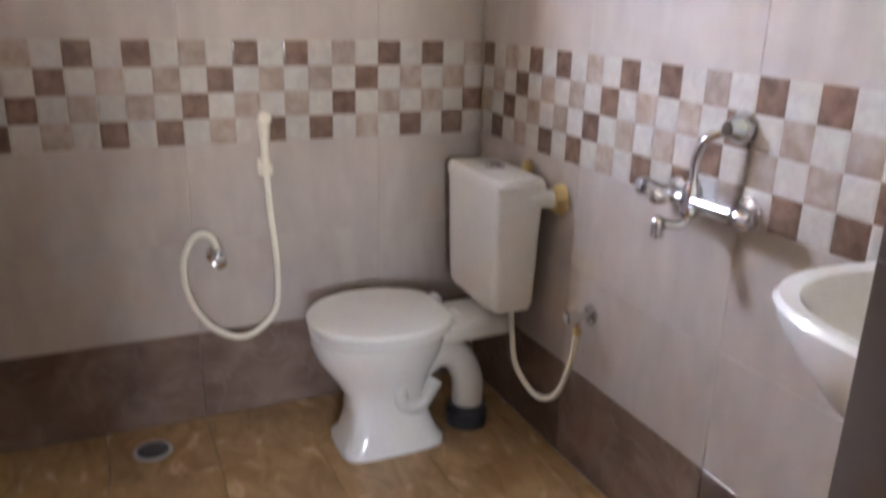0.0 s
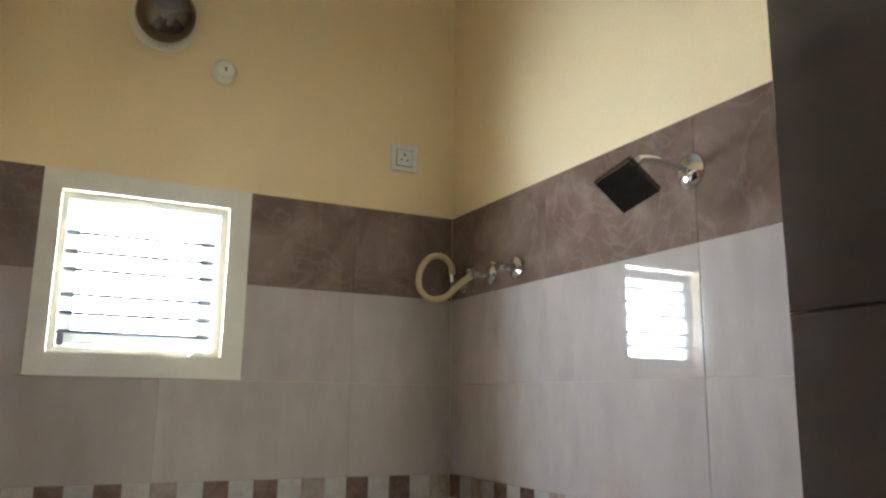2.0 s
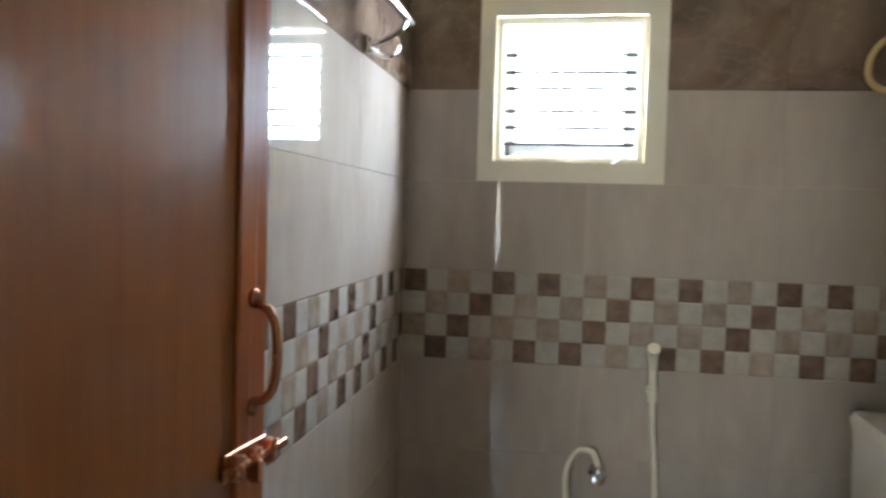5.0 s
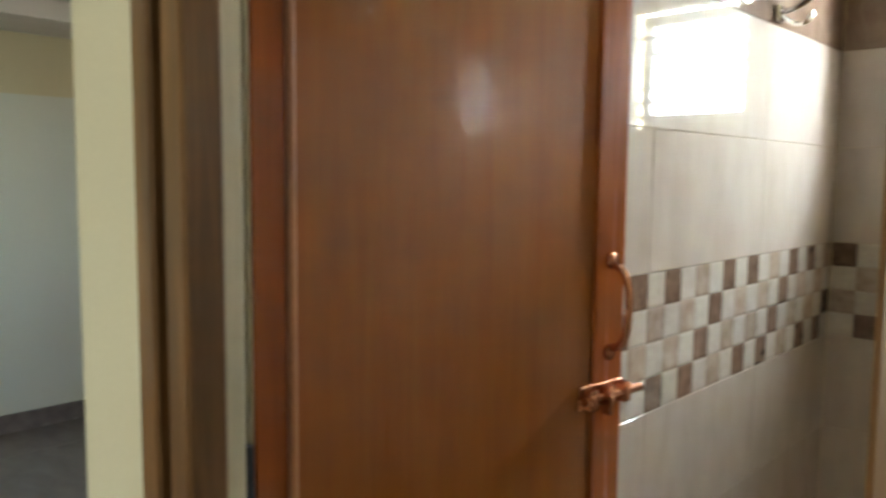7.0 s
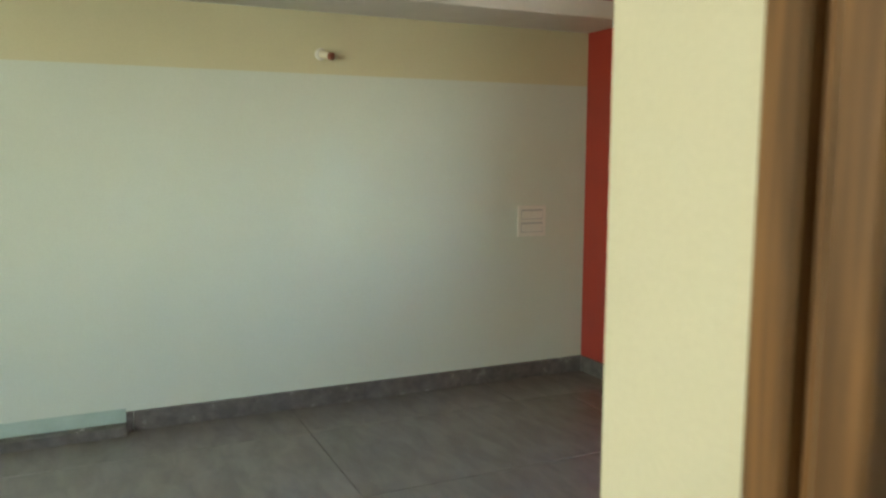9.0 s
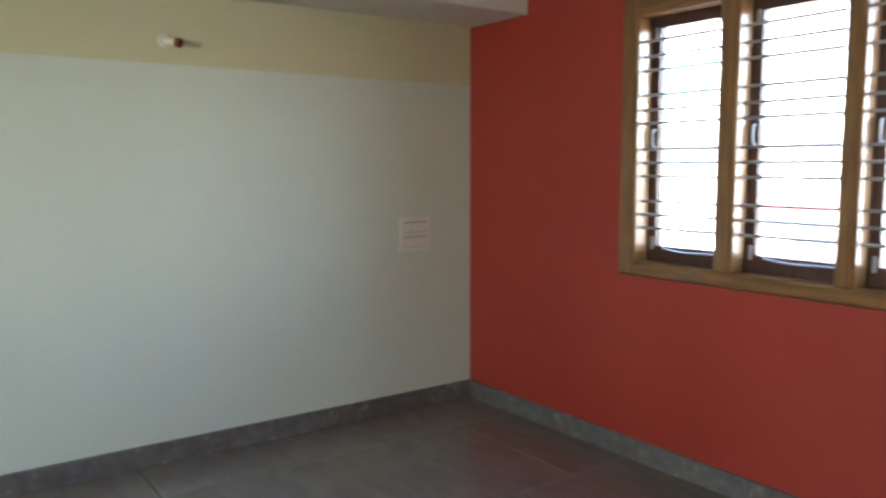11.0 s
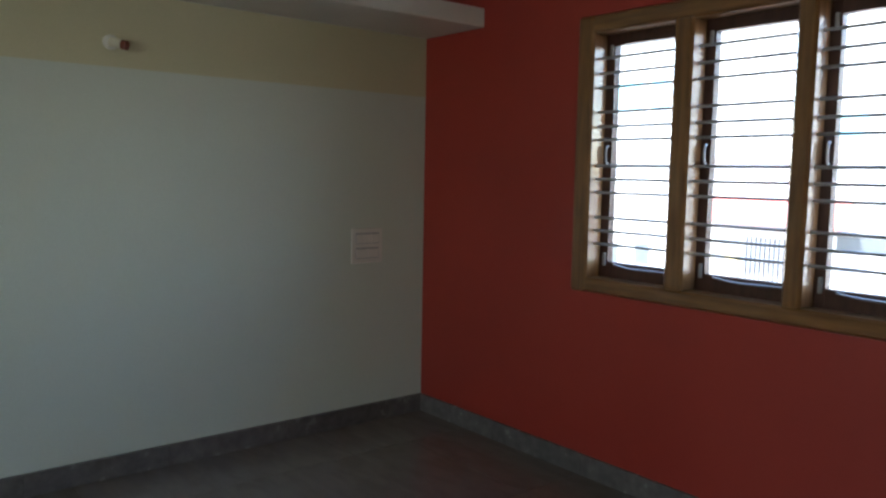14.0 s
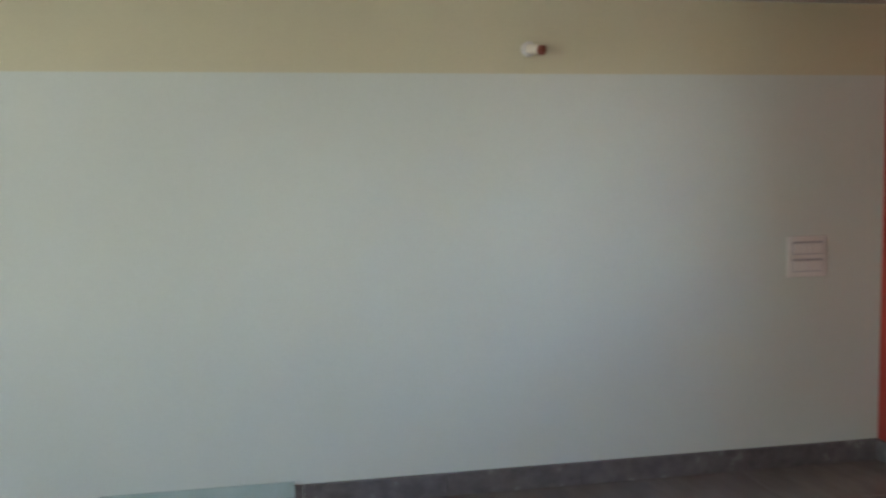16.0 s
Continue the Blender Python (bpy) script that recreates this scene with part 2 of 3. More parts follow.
def loft(bm, rings, cap0=True, cap1=True):
    made = [[bm.verts.new(c) for c in ring] for ring in rings]
    n = len(made[0])
    for p, q in zip(made, made[1:]):
        for k in range(n):
            bm.faces.new((p[k], p[(k + 1) % n], q[(k + 1) % n], q[k]))
    if cap0:
        bm.faces.new(made[0][::-1])
    if cap1:
        bm.faces.new(made[-1])


def mesh_of(name, bm, material, angle=35):
    bmesh.ops.recalc_face_normals(bm, faces=bm.faces)
    me = bpy.data.meshes.new(name)
    bm.to_mesh(me)
    bm.free()
    me.materials.append(material)
    me.shade_smooth()
    me.set_sharp_from_angle(angle=radians(angle))
    return me


def part(name, bm, material, parent=None, label=""):
    ob = new(name, mesh_of(name, bm, material))
    if parent:
        ob.parent = parent
    if label:
        ob["label"] = label
    return ob


def thing(name, label, category, group="", kind=""):
    return tagged(new(name), label, category, group, kind)


def structure(name, bm, material, label, category):
    return tagged(part(name, bm, material), label, category, kind="structure")


def boxes(*rows, bevel=0.0):
    bm = bmesh.new()
    for r in rows:
        box(bm, *r, bevel=bevel)
    return bm


# ---------------------------------------------------------------- setting: walls, floors, ceilings
BW = 1.573      # bathroom width
H = 3.09        # room height
WX, RY = -3.705, 0.165   # bedroom's pale wall and red wall
SY, EX = -6.2, 2.2       # rear wall and far side of the bedroom
DY0, DY1 = -2.285, -2.108  # the wall with the bathroom door
T = 0.007       # tile thickness

wall_bath_window = structure("wall_bath_window", boxes(
    (-0.18, T, 0, 0.29, 0.23, H), (0.775, T, 0, BW + 0.2, 0.23, H), (0.29, T, 0, 0.775, 0.23, 1.566), (0.29, T, 2.04, 0.775, 0.23, H)),
    CREAM, "cream painted upper wall above brown and grey tiles", "wall")
wall_bath_right = structure("wall_bath_right", boxes((BW + T, DY1, 0, BW + 0.2, T, H)), CREAM, "cream painted wall above marbled brown tiles", "wall")
wall_bath_left = structure("wall_bath_left", boxes((-0.18, DY1, 0, -T, T, H)), CREAM, "partition wall between bathroom and bedroom", "wall")
wall_door = structure("wall_door", boxes(
    (-0.18, DY0, 0, 0.0, DY1, H), (0.0, DY0, 2.11, 0.83, DY1, H), (0.83, DY0, 0, EX, DY1, H), (0.743, -2.22, 0, 0.83, DY1, 2.11)),
    BEIGE, "pale beige painted wall round the bathroom door", "wall")
wall_red = structure("wall_red", boxes(
    (WX - 0.2, RY, 0, -2.575, RY + 0.23, H), (-0.985, RY, 0, -0.18, RY + 0.23, H), (-2.575, RY, 0, -0.985, RY + 0.23, 0.858), (-2.575, RY, 2.09, -0.985, RY + 0.23, H)),
    RED, "deep red painted accent wall with a window", "wall")
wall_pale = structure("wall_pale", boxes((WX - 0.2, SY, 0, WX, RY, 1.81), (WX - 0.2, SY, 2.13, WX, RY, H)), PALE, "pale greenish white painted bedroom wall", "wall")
# strip below the loft shelf, yellower than the rest of the wall
yellow_band = structure("wall_yellow_band", boxes((WX - 0.2, SY, 1.81, WX, RY, 2.13)), YELLOW, "pale yellow wall band below the loft shelf", "wall")
# its opening is unseen, added to hold the rear fill lamp
wall_rear = structure("wall_rear", boxes(
    (WX - 0.2, SY - 0.2, 0, -0.95, SY, H), (-0.25, SY - 0.2, 0, EX + 0.2, SY, H), (-0.95, SY - 0.2, 0, -0.25, SY, 0.85), (-0.95, SY - 0.2, 2.15, -0.25, SY, H)),
    PALE, "plain pale wall with an added light opening", "wall")
wall_east = structure("wall_east", boxes((EX, SY, 0, EX + 0.2, DY0, H)), PALE, "plain pale painted wall", "wall")
ceiling = structure("ceiling", boxes((WX - 0.2, SY - 0.2, H, EX + 0.2, RY + 0.23, H + 0.15)), CEIL, "off-white painted ceiling", "ceiling")
floor = structure("floor", boxes((WX - 0.2, SY - 0.2, -0.2, EX + 0.2, RY + 0.23, -0.012)), JOINT, "grey-brown granite slab floor with dark joints", "floor")
bath_floor = structure("bath_floor", boxes((-T, DY0, -0.0118, BW + T, T, -0.004)), GROUT, "tan marbled bathroom floor tiles", "floor")
ground = structure("ground", boxes((-600, -600, -4.6, 600, 600, -4.4)), EARTH, "dusty street ground", "ground")
storey_below = structure("wall_storey_below", boxes((WX - 0.2, SY - 0.2, -4.4, EX + 0.2, RY + 0.23, -0.2)), PLASTER_OUT, "white plastered storey below", "wall")

# raised plaster border round the bathroom window
window_border = structure("trim_bath_window", boxes(
    (0.238, -0.003, 1.5, 0.29, T, 2.1), (0.775, -0.003, 1.5, 0.84, T, 2.1), (0.29, -0.003, 1.5, 0.775, T, 1.566), (0.29, -0.003, 2.04, 0.775, T, 2.1)),
    SURROUND, "off-white plaster border round the small window", "trim")


# ---------------------------------------------------------------- bathroom window
def bath_window():
    w = thing("window_bath", "white framed small frosted window with horizontal bars", "window", kind="structure")
    part("window_frame", boxes((0.292, 0.03, 1.568, 0.312, 0.075, 2.038), (0.753, 0.03, 1.568, 0.773, 0.075, 2.038),
                               (0.312, 0.03, 1.568, 0.753, 0.075, 1.583), (0.312, 0.03, 2.018, 0.753, 0.075, 2.038)), WHITE_PLASTIC, w)
    part("sash", boxes((0.314, 0.105, 1.585, 0.352, 0.135, 2.016), (0.713, 0.105, 1.585, 0.751, 0.135, 2.016),
                       (0.352, 0.105, 1.585, 0.713, 0.135, 1.628), (0.352, 0.105, 1.975, 0.713, 0.135, 2.016)), FARSASH, w, "pale painted sash")
    pane = part("pane", boxes((0.352, 0.118, 1.628, 0.713, 0.122, 1.975)), GLASS, w)
    pane.visible_shadow = False
    for z in (1.93, 1.872, 1.818, 1.742, 1.686, 1.632):
        bm = bmesh.new()
        rod(bm, (0.311, 0.09, z), (0.754, 0.09, z), 0.0062, n=10)
        part("bar", bm, DARK, w, "thin dark steel bar")
    bm = bmesh.new()
    tube(bm, [(0.365, 0.104, 1.604), (0.372, 0.085, 1.602), (0.42, 0.085, 1.602), (0.427, 0.104, 1.604)], 0.005, 8)
    part("pull_handle", bm, STEEL, w, "small dark pull handle")
    part("hinge", boxes((0.314, 0.09, 1.59, 0.334, 0.104, 1.635), bevel=0.002), DARK, w, "dark metal hinge")
    bm = bmesh.new()
    box(bm, 0.695, 0.088, 1.598, 0.712, 0.104, 1.614, bevel=0.003)
    tube(bm, [(0.71, 0.06, 1.59), (0.70, 0.03, 1.582), (0.675, -0.005, 1.562)], 0.0045, 8)
    part("window_stay", bm, STEEL, w, "bent steel window stay")


bath_window()


# ---------------------------------------------------------------- bedroom window
def bedroom_window():
    w = thing("window_bedroom", "varnished wooden three-light window with steel grille bars", "window", kind="structure")
    y0, y1 = RY - 0.015, RY + 0.095
    xs = [(-2.575, -2.482), (-2.072, -1.982), (-1.567, -1.492), (-1.078, -0.985)]
    for i, (a, b) in enumerate(xs):
        low, top = (0.858, 2.09) if i in (0, 3) else (0.918, 2.022)
        bm = boxes((a, y0, low, b, y1, top), bevel=0.012)
        part("stile" if i in (0, 3) else "mullion", bm, WINWOOD, w)
    for name, low, top in (("bottom_rail", 0.861, 0.925), ("top_rail", 2.012, 2.087)):
        part(name, boxes((xs[0][1] - 0.014, y0 + 0.003, low, xs[3][0] + 0.014, y1 - 0.003, top), bevel=0.01), RAILWOOD, w)
    for (a0, a), (b, b1) in zip(xs, xs[1:]):
        s = 0.034
        sash = part("sash", boxes((a - 0.03, y1 + 0.002, 0.895, a + s, y1 + 0.04, 2.04), (b - 0.024, y1 + 0.002, 0.895, b + 0.03, y1 + 0.04, 2.04),
                                  (a + s, y1 + 0.003, 0.895, b - 0.024, y1 + 0.039, 0.96 + s), (a + s, y1 + 0.003, 2.0 - s, b - 0.024, y1 + 0.039, 2.04)), SASH, w, "dark brown stained sash")
        pane = part("pane", boxes((a + s, y1 + 0.02, 0.96 + s, b - 0.024, y1 + 0.024, 2.0 - s)), GLASS, sash)
        pane.visible_shadow = False
        bm = bmesh.new()
        tube(bm, [(a + 0.018, y1 + 0.006, 1.44), (a + 0.022, y1 - 0.02, 1.45), (a + 0.022, y1 - 0.02, 1.51), (a + 0.018, y1 + 0.006, 1.52)], 0.0055, 8)
        part("handle", bm, STEEL, sash, "curved steel pull handle")
        for zz in (1.005, 1.94):
            part("latch", boxes((a + 0.01, y1 - 0.008, zz - 0.03, a + 0.026, y1 + 0.003, zz + 0.03), bevel=0.003), STEEL, sash, "small steel bolt")
        for z in (1.905, 1.838, 1.776, 1.668, 1.604, 1.545, 1.43, 1.37, 1.31, 1.198, 1.138, 1.078):
            bm = bmesh.new()
            rod(bm, (a - 0.01, y0 + 0.055, z), (b + 0.01, y0 + 0.055, z), 0.0065, n=8)
            part("grille_bar", bm, STEEL, w)
        bm = bmesh.new()
        tube(bm, [(a + 0.08, y1 - 0.01, 0.985), (a + 0.2, y1 - 0.03, 0.978), (b - 0.04, y1 - 0.015, 0.98)], 0.004, 6)
        part("window_stay", bm, STEEL, sash, "thin steel stay rod")


bedroom_window()


# ---------------------------------------------------------------- door and its frame
def door_frame():
    f = thing("door_frame", "brown stained wooden door frame with rebates", "door frame", kind="structure")
    for side, bm in (("left", boxes((0.002, -2.302, 0, 0.04, -2.252, 2.11), (0.04, -2.288, 0, 0.056, -2.252, 2.05), (0.056, -2.298, 0, 0.096, -2.252, 2.04), bevel=0.004)),
                     ("right", boxes((0.746, -2.302, 0, 0.828, -2.224, 2.11), (0.732, -2.288, 0, 0.746, -2.224, 2.05), (0.692, -2.298, 0, 0.732, -2.252, 2.04), bevel=0.004))):
        part("jamb", bm, JAMB, f)
    part("rebate", boxes((0.004, -2.25, 0, 0.052, -2.204, 2.04), bevel=0.002), LEAF_EDGE, f, "bare pale wood rebate")
    part("head", boxes((0.04, -2.302, 2.05, 0.746, -2.225, 2.108), (0.056, -2.298, 2.035, 0.73, -2.252, 2.05), bevel=0.004), JAMB, f)


def door_leaf():
    d = thing("door_bath", "open varnished orange-brown wooden bathroom door", "door", kind="structure")
    d.matrix_basis = Matrix.Translation((0.044, -2.19, 0)) @ pose(0, 0, 0, 0, 0, -6) @ Matrix.Diagonal((1, 0.965, 1, 1)) @ Matrix.Translation((-0.117, 2.22, 0))
    x0, x1 = 0.080, 0.117
    part("panel", boxes((x0 + 0.004, -2.165, 0.02, x1 - 0.004, -1.585, 2.02)), DOOR, d)
    part("stile", boxes((x0 + 0.002, -2.2185, 0.012, x1, -2.172, 2.025), bevel=0.003), STILE, d, "red-brown wooden stile")
    part("stile", boxes((x0, -1.578, 0.012, x1, -1.504, 2.025), bevel=0.003), STILE, d, "red-brown wooden stile")
    part("bead", boxes((x0 + 0.006, -2.173, 0.015, x1 + 0.005, -2.161, 2.02), bevel=0.004), BEAD, d, "varnished bead with its highlight coloured in")
    part("bead", boxes((x0 + 0.006, -1.589, 0.015, x1 + 0.003, -1.577, 2.02), bevel=0.003), STILE, d)
    part("leaf_edge", boxes((x0 - 0.003, -2.2235, 0.012, x1 - 0.002, -2.2185, 2.025)), LEAF_EDGE, d, "bare pale wood edge")
    for z in (0.3, 1.04, 1.8):
        hinge = part("hinge", boxes((x0 + 0.002, -2.2285, z - 0.055, x1 - 0.001, -2.2245, z + 0.055), bevel=0.001), DARK, d, "dark metal butt hinge")
        bm = bmesh.new()
        rod(bm, (x1 + 0.003, -2.228, z - 0.055), (x1 + 0.003, -2.228, z + 0.055), 0.006, n=10)
        part("knuckle", bm, DARK, hinge)
    bm = bmesh.new()
    tube(bm, [(x1, -1.545, 1.255), (x1 + 0.02, -1.545, 1.25), (x1 + 0.034, -1.545, 1.228), (x1 + 0.038, -1.545, 1.185), (x1 + 0.034, -1.545, 1.142), (x1 + 0.02, -1.545, 1.12), (x1, -1.545, 1.115)], 0.0066, 12)
    for z in (1.262, 1.108):
        turned(bm, (x1 - 0.001, -1.545, z), (1, 0, 0), [(0, 0.014), (0.005, 0.014), (0.008, 0.009)], 14)
    part("handle", bm, COPPER, d, "copper coloured bow handle")
    bm = bmesh.new()
    box(bm, x1 - 0.001, -1.625, 1.02, x1 + 0.006, -1.507, 1.06, bevel=0.002)
    for y in (-1.61, -1.565, -1.52):
        box(bm, x1 + 0.005, y - 0.01, 1.022, x1 + 0.026, y + 0.01, 1.058, bevel=0.005, seg=2)
    rod(bm, (x1 + 0.016, -1.63, 1.04), (x1 + 0.016, -1.472, 1.04), 0.008)
    box(bm, x1 + 0.014, -1.583, 1.012, x1 + 0.036, -1.573, 1.046, bevel=0.003)
    part("tower_bolt", bm, COPPER, d, "copper coloured sliding bolt")


door_frame()
door_leaf()


# ---------------------------------------------------------------- toilet
def ring_pts(cx, cy, z, rx, ry, n=32, power=2.4, back=None):
    pts = []
    for i in range(n):
        a = 2 * math.pi * i / n
        c, s = math.cos(a), math.sin(a)
        x = cx + rx * math.copysign(abs(c) ** (2 / power), c)
        if back is not None:
            x = min(x, back)
        pts.append((x, cy + ry * math.copysign(abs(s) ** (2 / power), s), z))
    return pts


def toilet(cy):
    t = thing("toilet", "white ceramic floor-standing toilet with closed lid", "toilet")
    bm = bmesh.new()
    loft(bm, [ring_pts(1.11, cy, 0.0, 0.165, 0.115, power=5), ring_pts(1.11, cy, 0.02, 0.165, 0.115, power=5), ring_pts(1.11, cy, 0.05, 0.145, 0.1, power=4),
              ring_pts(1.105, cy, 0.12, 0.125, 0.09, power=3.5), ring_pts(1.095, cy, 0.19, 0.125, 0.095, power=3), ring_pts(1.085, cy, 0.25, 0.155, 0.125, power=2.5),
              ring_pts(1.08, cy, 0.31, 0.19, 0.155, power=2.3), ring_pts(1.08, cy, 0.36, 0.205, 0.172, power=2.2), ring_pts(1.08, cy, 0.385, 0.205, 0.175, power=2.2), ring_pts(1.08, cy, 0.39, 0.2, 0.17, power=2.2)])
    part("pan", bm, CERAMIC, t)
    bm = bmesh.new()
    box(bm, 1.22, cy - 0.1, 0.33, 1.50, cy + 0.1, 0.402, bevel=0.025, seg=3)
    part("deck", bm, CERAMIC, t, "white ceramic rear deck")
    bm = bmesh.new()
    tube(bm, [(1.2, cy, 0.22), (1.27, cy, 0.27), (1.34, cy, 0.25), (1.385, cy, 0.17), (1.39, cy, 0.07)], 0.052, 16)
    part("outlet_bend", bm, CERAMIC, t, "white ceramic outlet bend")
    bm = bmesh.new()
    for side in (-1, 1):
        tube(bm, [(1.16, cy + side * 0.098, 0.3), (1.12, cy + side * 0.088, 0.23), (1.13, cy + side * 0.078, 0.16), (1.19, cy + side * 0.072, 0.14), (1.25, cy + side * 0.05, 0.2)], 0.026, 12)
    part("trapway", bm, CERAMIC, t, "moulded trapway bulge")
    bm = bmesh.new()
    turned(bm, (1.39, cy, 0.0), (0, 0, 1), [(0, 0.066), (0.05, 0.066), (0.055, 0.06), (0.075, 0.06)])
    part("outlet_collar", bm, DARK, t, "dark rubber collar")
    bm = bmesh.new()
    loft(bm, [ring_pts(1.09, cy, 0.392, 0.215, 0.185, power=2.2, back=1.275), ring_pts(1.09, cy, 0.408, 0.218, 0.195, power=2.2, back=1.28)])
    part("seat", bm, WHITE_PLASTIC, t)
    bm = bmesh.new()
    loft(bm, [ring_pts(1.09, cy, 0.41, 0.218, 0.196, power=2.2, back=1.28), ring_pts(1.09, cy, 0.424, 0.222, 0.2, power=2.2, back=1.285), ring_pts(1.09, cy, 0.434, 0.214, 0.192, power=2.2, back=1.28), ring_pts(1.09, cy, 0.44, 0.16, 0.135, power=2.2)])
    lid = part("seat_lid", bm, WHITE_PLASTIC, t, "closed white plastic lid")
    for s in (-1, 1):
        bm = bmesh.new()
        rod(bm, (1.3, cy + s * 0.075 - 0.022, 0.418), (1.3, cy + s * 0.075 + 0.022, 0.418), 0.015)
        part("seat_hinge", bm, WHITE_PLASTIC, t)
    c = part("cistern", boxes(), CERAMIC, t)
    bm = bmesh.new()
    y0, y1, x0, x1 = cy - 0.175, cy + 0.175, 1.375, 1.53
    loft(bm, [ring_pts((x0 + x1) / 2, cy, 0.44, 0.062, 0.16, power=9), ring_pts((x0 + x1) / 2, cy, 0.46, 0.07, 0.168, power=9), ring_pts((x0 + x1) / 2, cy, 0.8, 0.0775, 0.182, power=9)])
    c.data = mesh_of("cistern", bm, CERAMIC)
    bm = bmesh.new()
    mx = (x0 + x1) / 2
    loft(bm, [ring_pts(mx, cy, 0.802, 0.081, 0.187, power=9), ring_pts(mx, cy, 0.83, 0.083, 0.19, power=9), ring_pts(mx, cy, 0.846, 0.076, 0.18, power=8), ring_pts(mx, cy, 0.85, 0.05, 0.14, power=6)])
    part("cistern_lid", bm, CERAMIC, c)
    bm = bmesh.new()
    turned(bm, (mx, cy, 0.849), (0, 0, 1), [(0, 0.032), (0.006, 0.032), (0.009, 0.026), (0.011, 0.0255)])
    part("flush_button", bm, CHROME, c, "round chrome flush button")
    return t


TOILET_Y = -0.335
toilet(TOILET_Y)


def cistern_supply():
    s = thing("angle_valve", "chrome angle valve with a white hose to the cistern", "valve")
    y, z = -0.722, 0.503
    bm = bmesh.new()
    turned(bm, (BW, y, z), (-1, 0, 0), [(0, 0.028), (0.006, 0.027), (0.01, 0.013), (0.05, 0.013), (0.052, 0.02), (0.085, 0.018), (0.088, 0.01)])
    rod(bm, (BW - 0.045, y, z), (BW - 0.045, y, z - 0.035), 0.01)
    part("valve_body", bm, CHROME, s)
    bm = bmesh.new()
    rod(bm, (BW - 0.045, y, z - 0.032), (BW - 0.045, y, z - 0.055), 0.012, n=6)
    part("nut", bm, WASHER, s, "brass nut")
    bm = bmesh.new()
    tube(bm, [(BW - 0.045, y, z - 0.05), (BW - 0.05, y + 0.01, z - 0.14), (BW - 0.06, y + 0.06, 0.235), (BW - 0.08, y + 0.14, 0.2), (BW - 0.1, TOILET_Y - 0.16, 0.26), (1.47, TOILET_Y - 0.13, 0.36), (1.465, TOILET_Y - 0.125, 0.43)], 0.0085, 10)
    part("hose", bm, PLASTIC, s, "cream plastic hose hanging in a loop")


cistern_supply()


def wall_pipe():
    p = thing("pipe_stub", "white plastic pipe stub with yellow sealant", "pipe")
    bm = bmesh.new()
    rod(bm, (BW, -0.53, 0.787), (BW - 0.125, -0.475, 0.79), 0.028, n=20)
    part("pipe", bm, WHITE_PLASTIC, p)
    bm = bmesh.new()
    turned(bm, (BW, -0.53, 0.787), (-1, 0.1, 0), [(0, 0.046), (0.014, 0.044), (0.022, 0.038), (0.03, 0.0345)])
    part("flange", bm, WASHER, p, "yellow sealant ring")
    bm = bmesh.new()
    turned(bm, (1.552, -0.36, 0.83), (0, 0, 1), [(0, 0.016), (0.025, 0.018), (0.04, 0.012)])
    part("plug", bm, WASHER, p, "yellow plug")


wall_pipe()


def health_faucet():
    h = thing("health_faucet", "cream plastic spray head hung on its hook", "bidet spray")
    x = 0.827
    bm = bmesh.new()
    rod(bm, (x, -0.035, 0.83), (x, -0.03, 0.915), 0.012, 0.014)
    rod(bm, (x, -0.03, 0.91), (x - 0.004, -0.045, 0.975), 0.015, 0.02)
    turned(bm, (x - 0.004, -0.04, 0.97), (0, -0.8, 0.35), [(0, 0.019), (0.02, 0.022), (0.03, 0.018)], 16)
    part("spray_head", bm, PLASTIC, h)
    bm = bmesh.new()
    box(bm, x - 0.02, -0.01, 0.80, x + 0.02, 0.0, 0.85, bevel=0.004)
    turned(bm, (x, -0.03, 0.805), (0, 0, 1), [(0, 0.02), (0.02, 0.022), (0.03, 0.02)], 16)
    part("holder", bm, PLASTIC, h)
    bm = bmesh.new()
    vx, vz = 0.665, 0.575
    tube(bm, [(x, -0.034, 0.83), (x + 0.005, -0.04, 0.7), (x + 0.02, -0.04, 0.5), (x + 0.005, -0.045, 0.36), (0.74, -0.05, 0.29), (0.64, -0.05, 0.33), (0.575, -0.05, 0.44), (0.565, -0.055, 0.56), (0.6, -0.06, 0.635), (0.645, -0.06, 0.635), (0.665, -0.06, 0.59)], 0.0095, 10)
    part("hose", bm, PLASTIC, h, "looped cream hose")
    bm = bmesh.new()
    turned(bm, (vx, 0, vz - 0.02), (0, -1, 0), [(0, 0.03), (0.006, 0.028), (0.012, 0.013), (0.06, 0.013), (0.063, 0.022), (0.09, 0.02), (0.092, 0.008)])
    rod(bm, (vx, -0.05, vz - 0.02), (vx, -0.057, vz + 0.025), 0.011)
    part("valve", bm, CHROME, h, "chrome angle valve")


health_faucet()


def floor_drain():
    d = thing("floor_drain", "round steel floor drain set in the tiles", "drain")
    bm = bmesh.new()
    turned(bm, (0.425, -0.15, 0.0), (0, 0, 1), [(0, 0.058), (0.003, 0.056), (0.004, 0.05)])
    part("rim", bm, STEEL, d)
    bm = bmesh.new()
    turned(bm, (0.425, -0.15, 0.004), (0, 0, 1), [(0, 0.046), (0.001, 0.044)])
    part("grate", bm, DARK, d, "dark grate")


floor_drain()


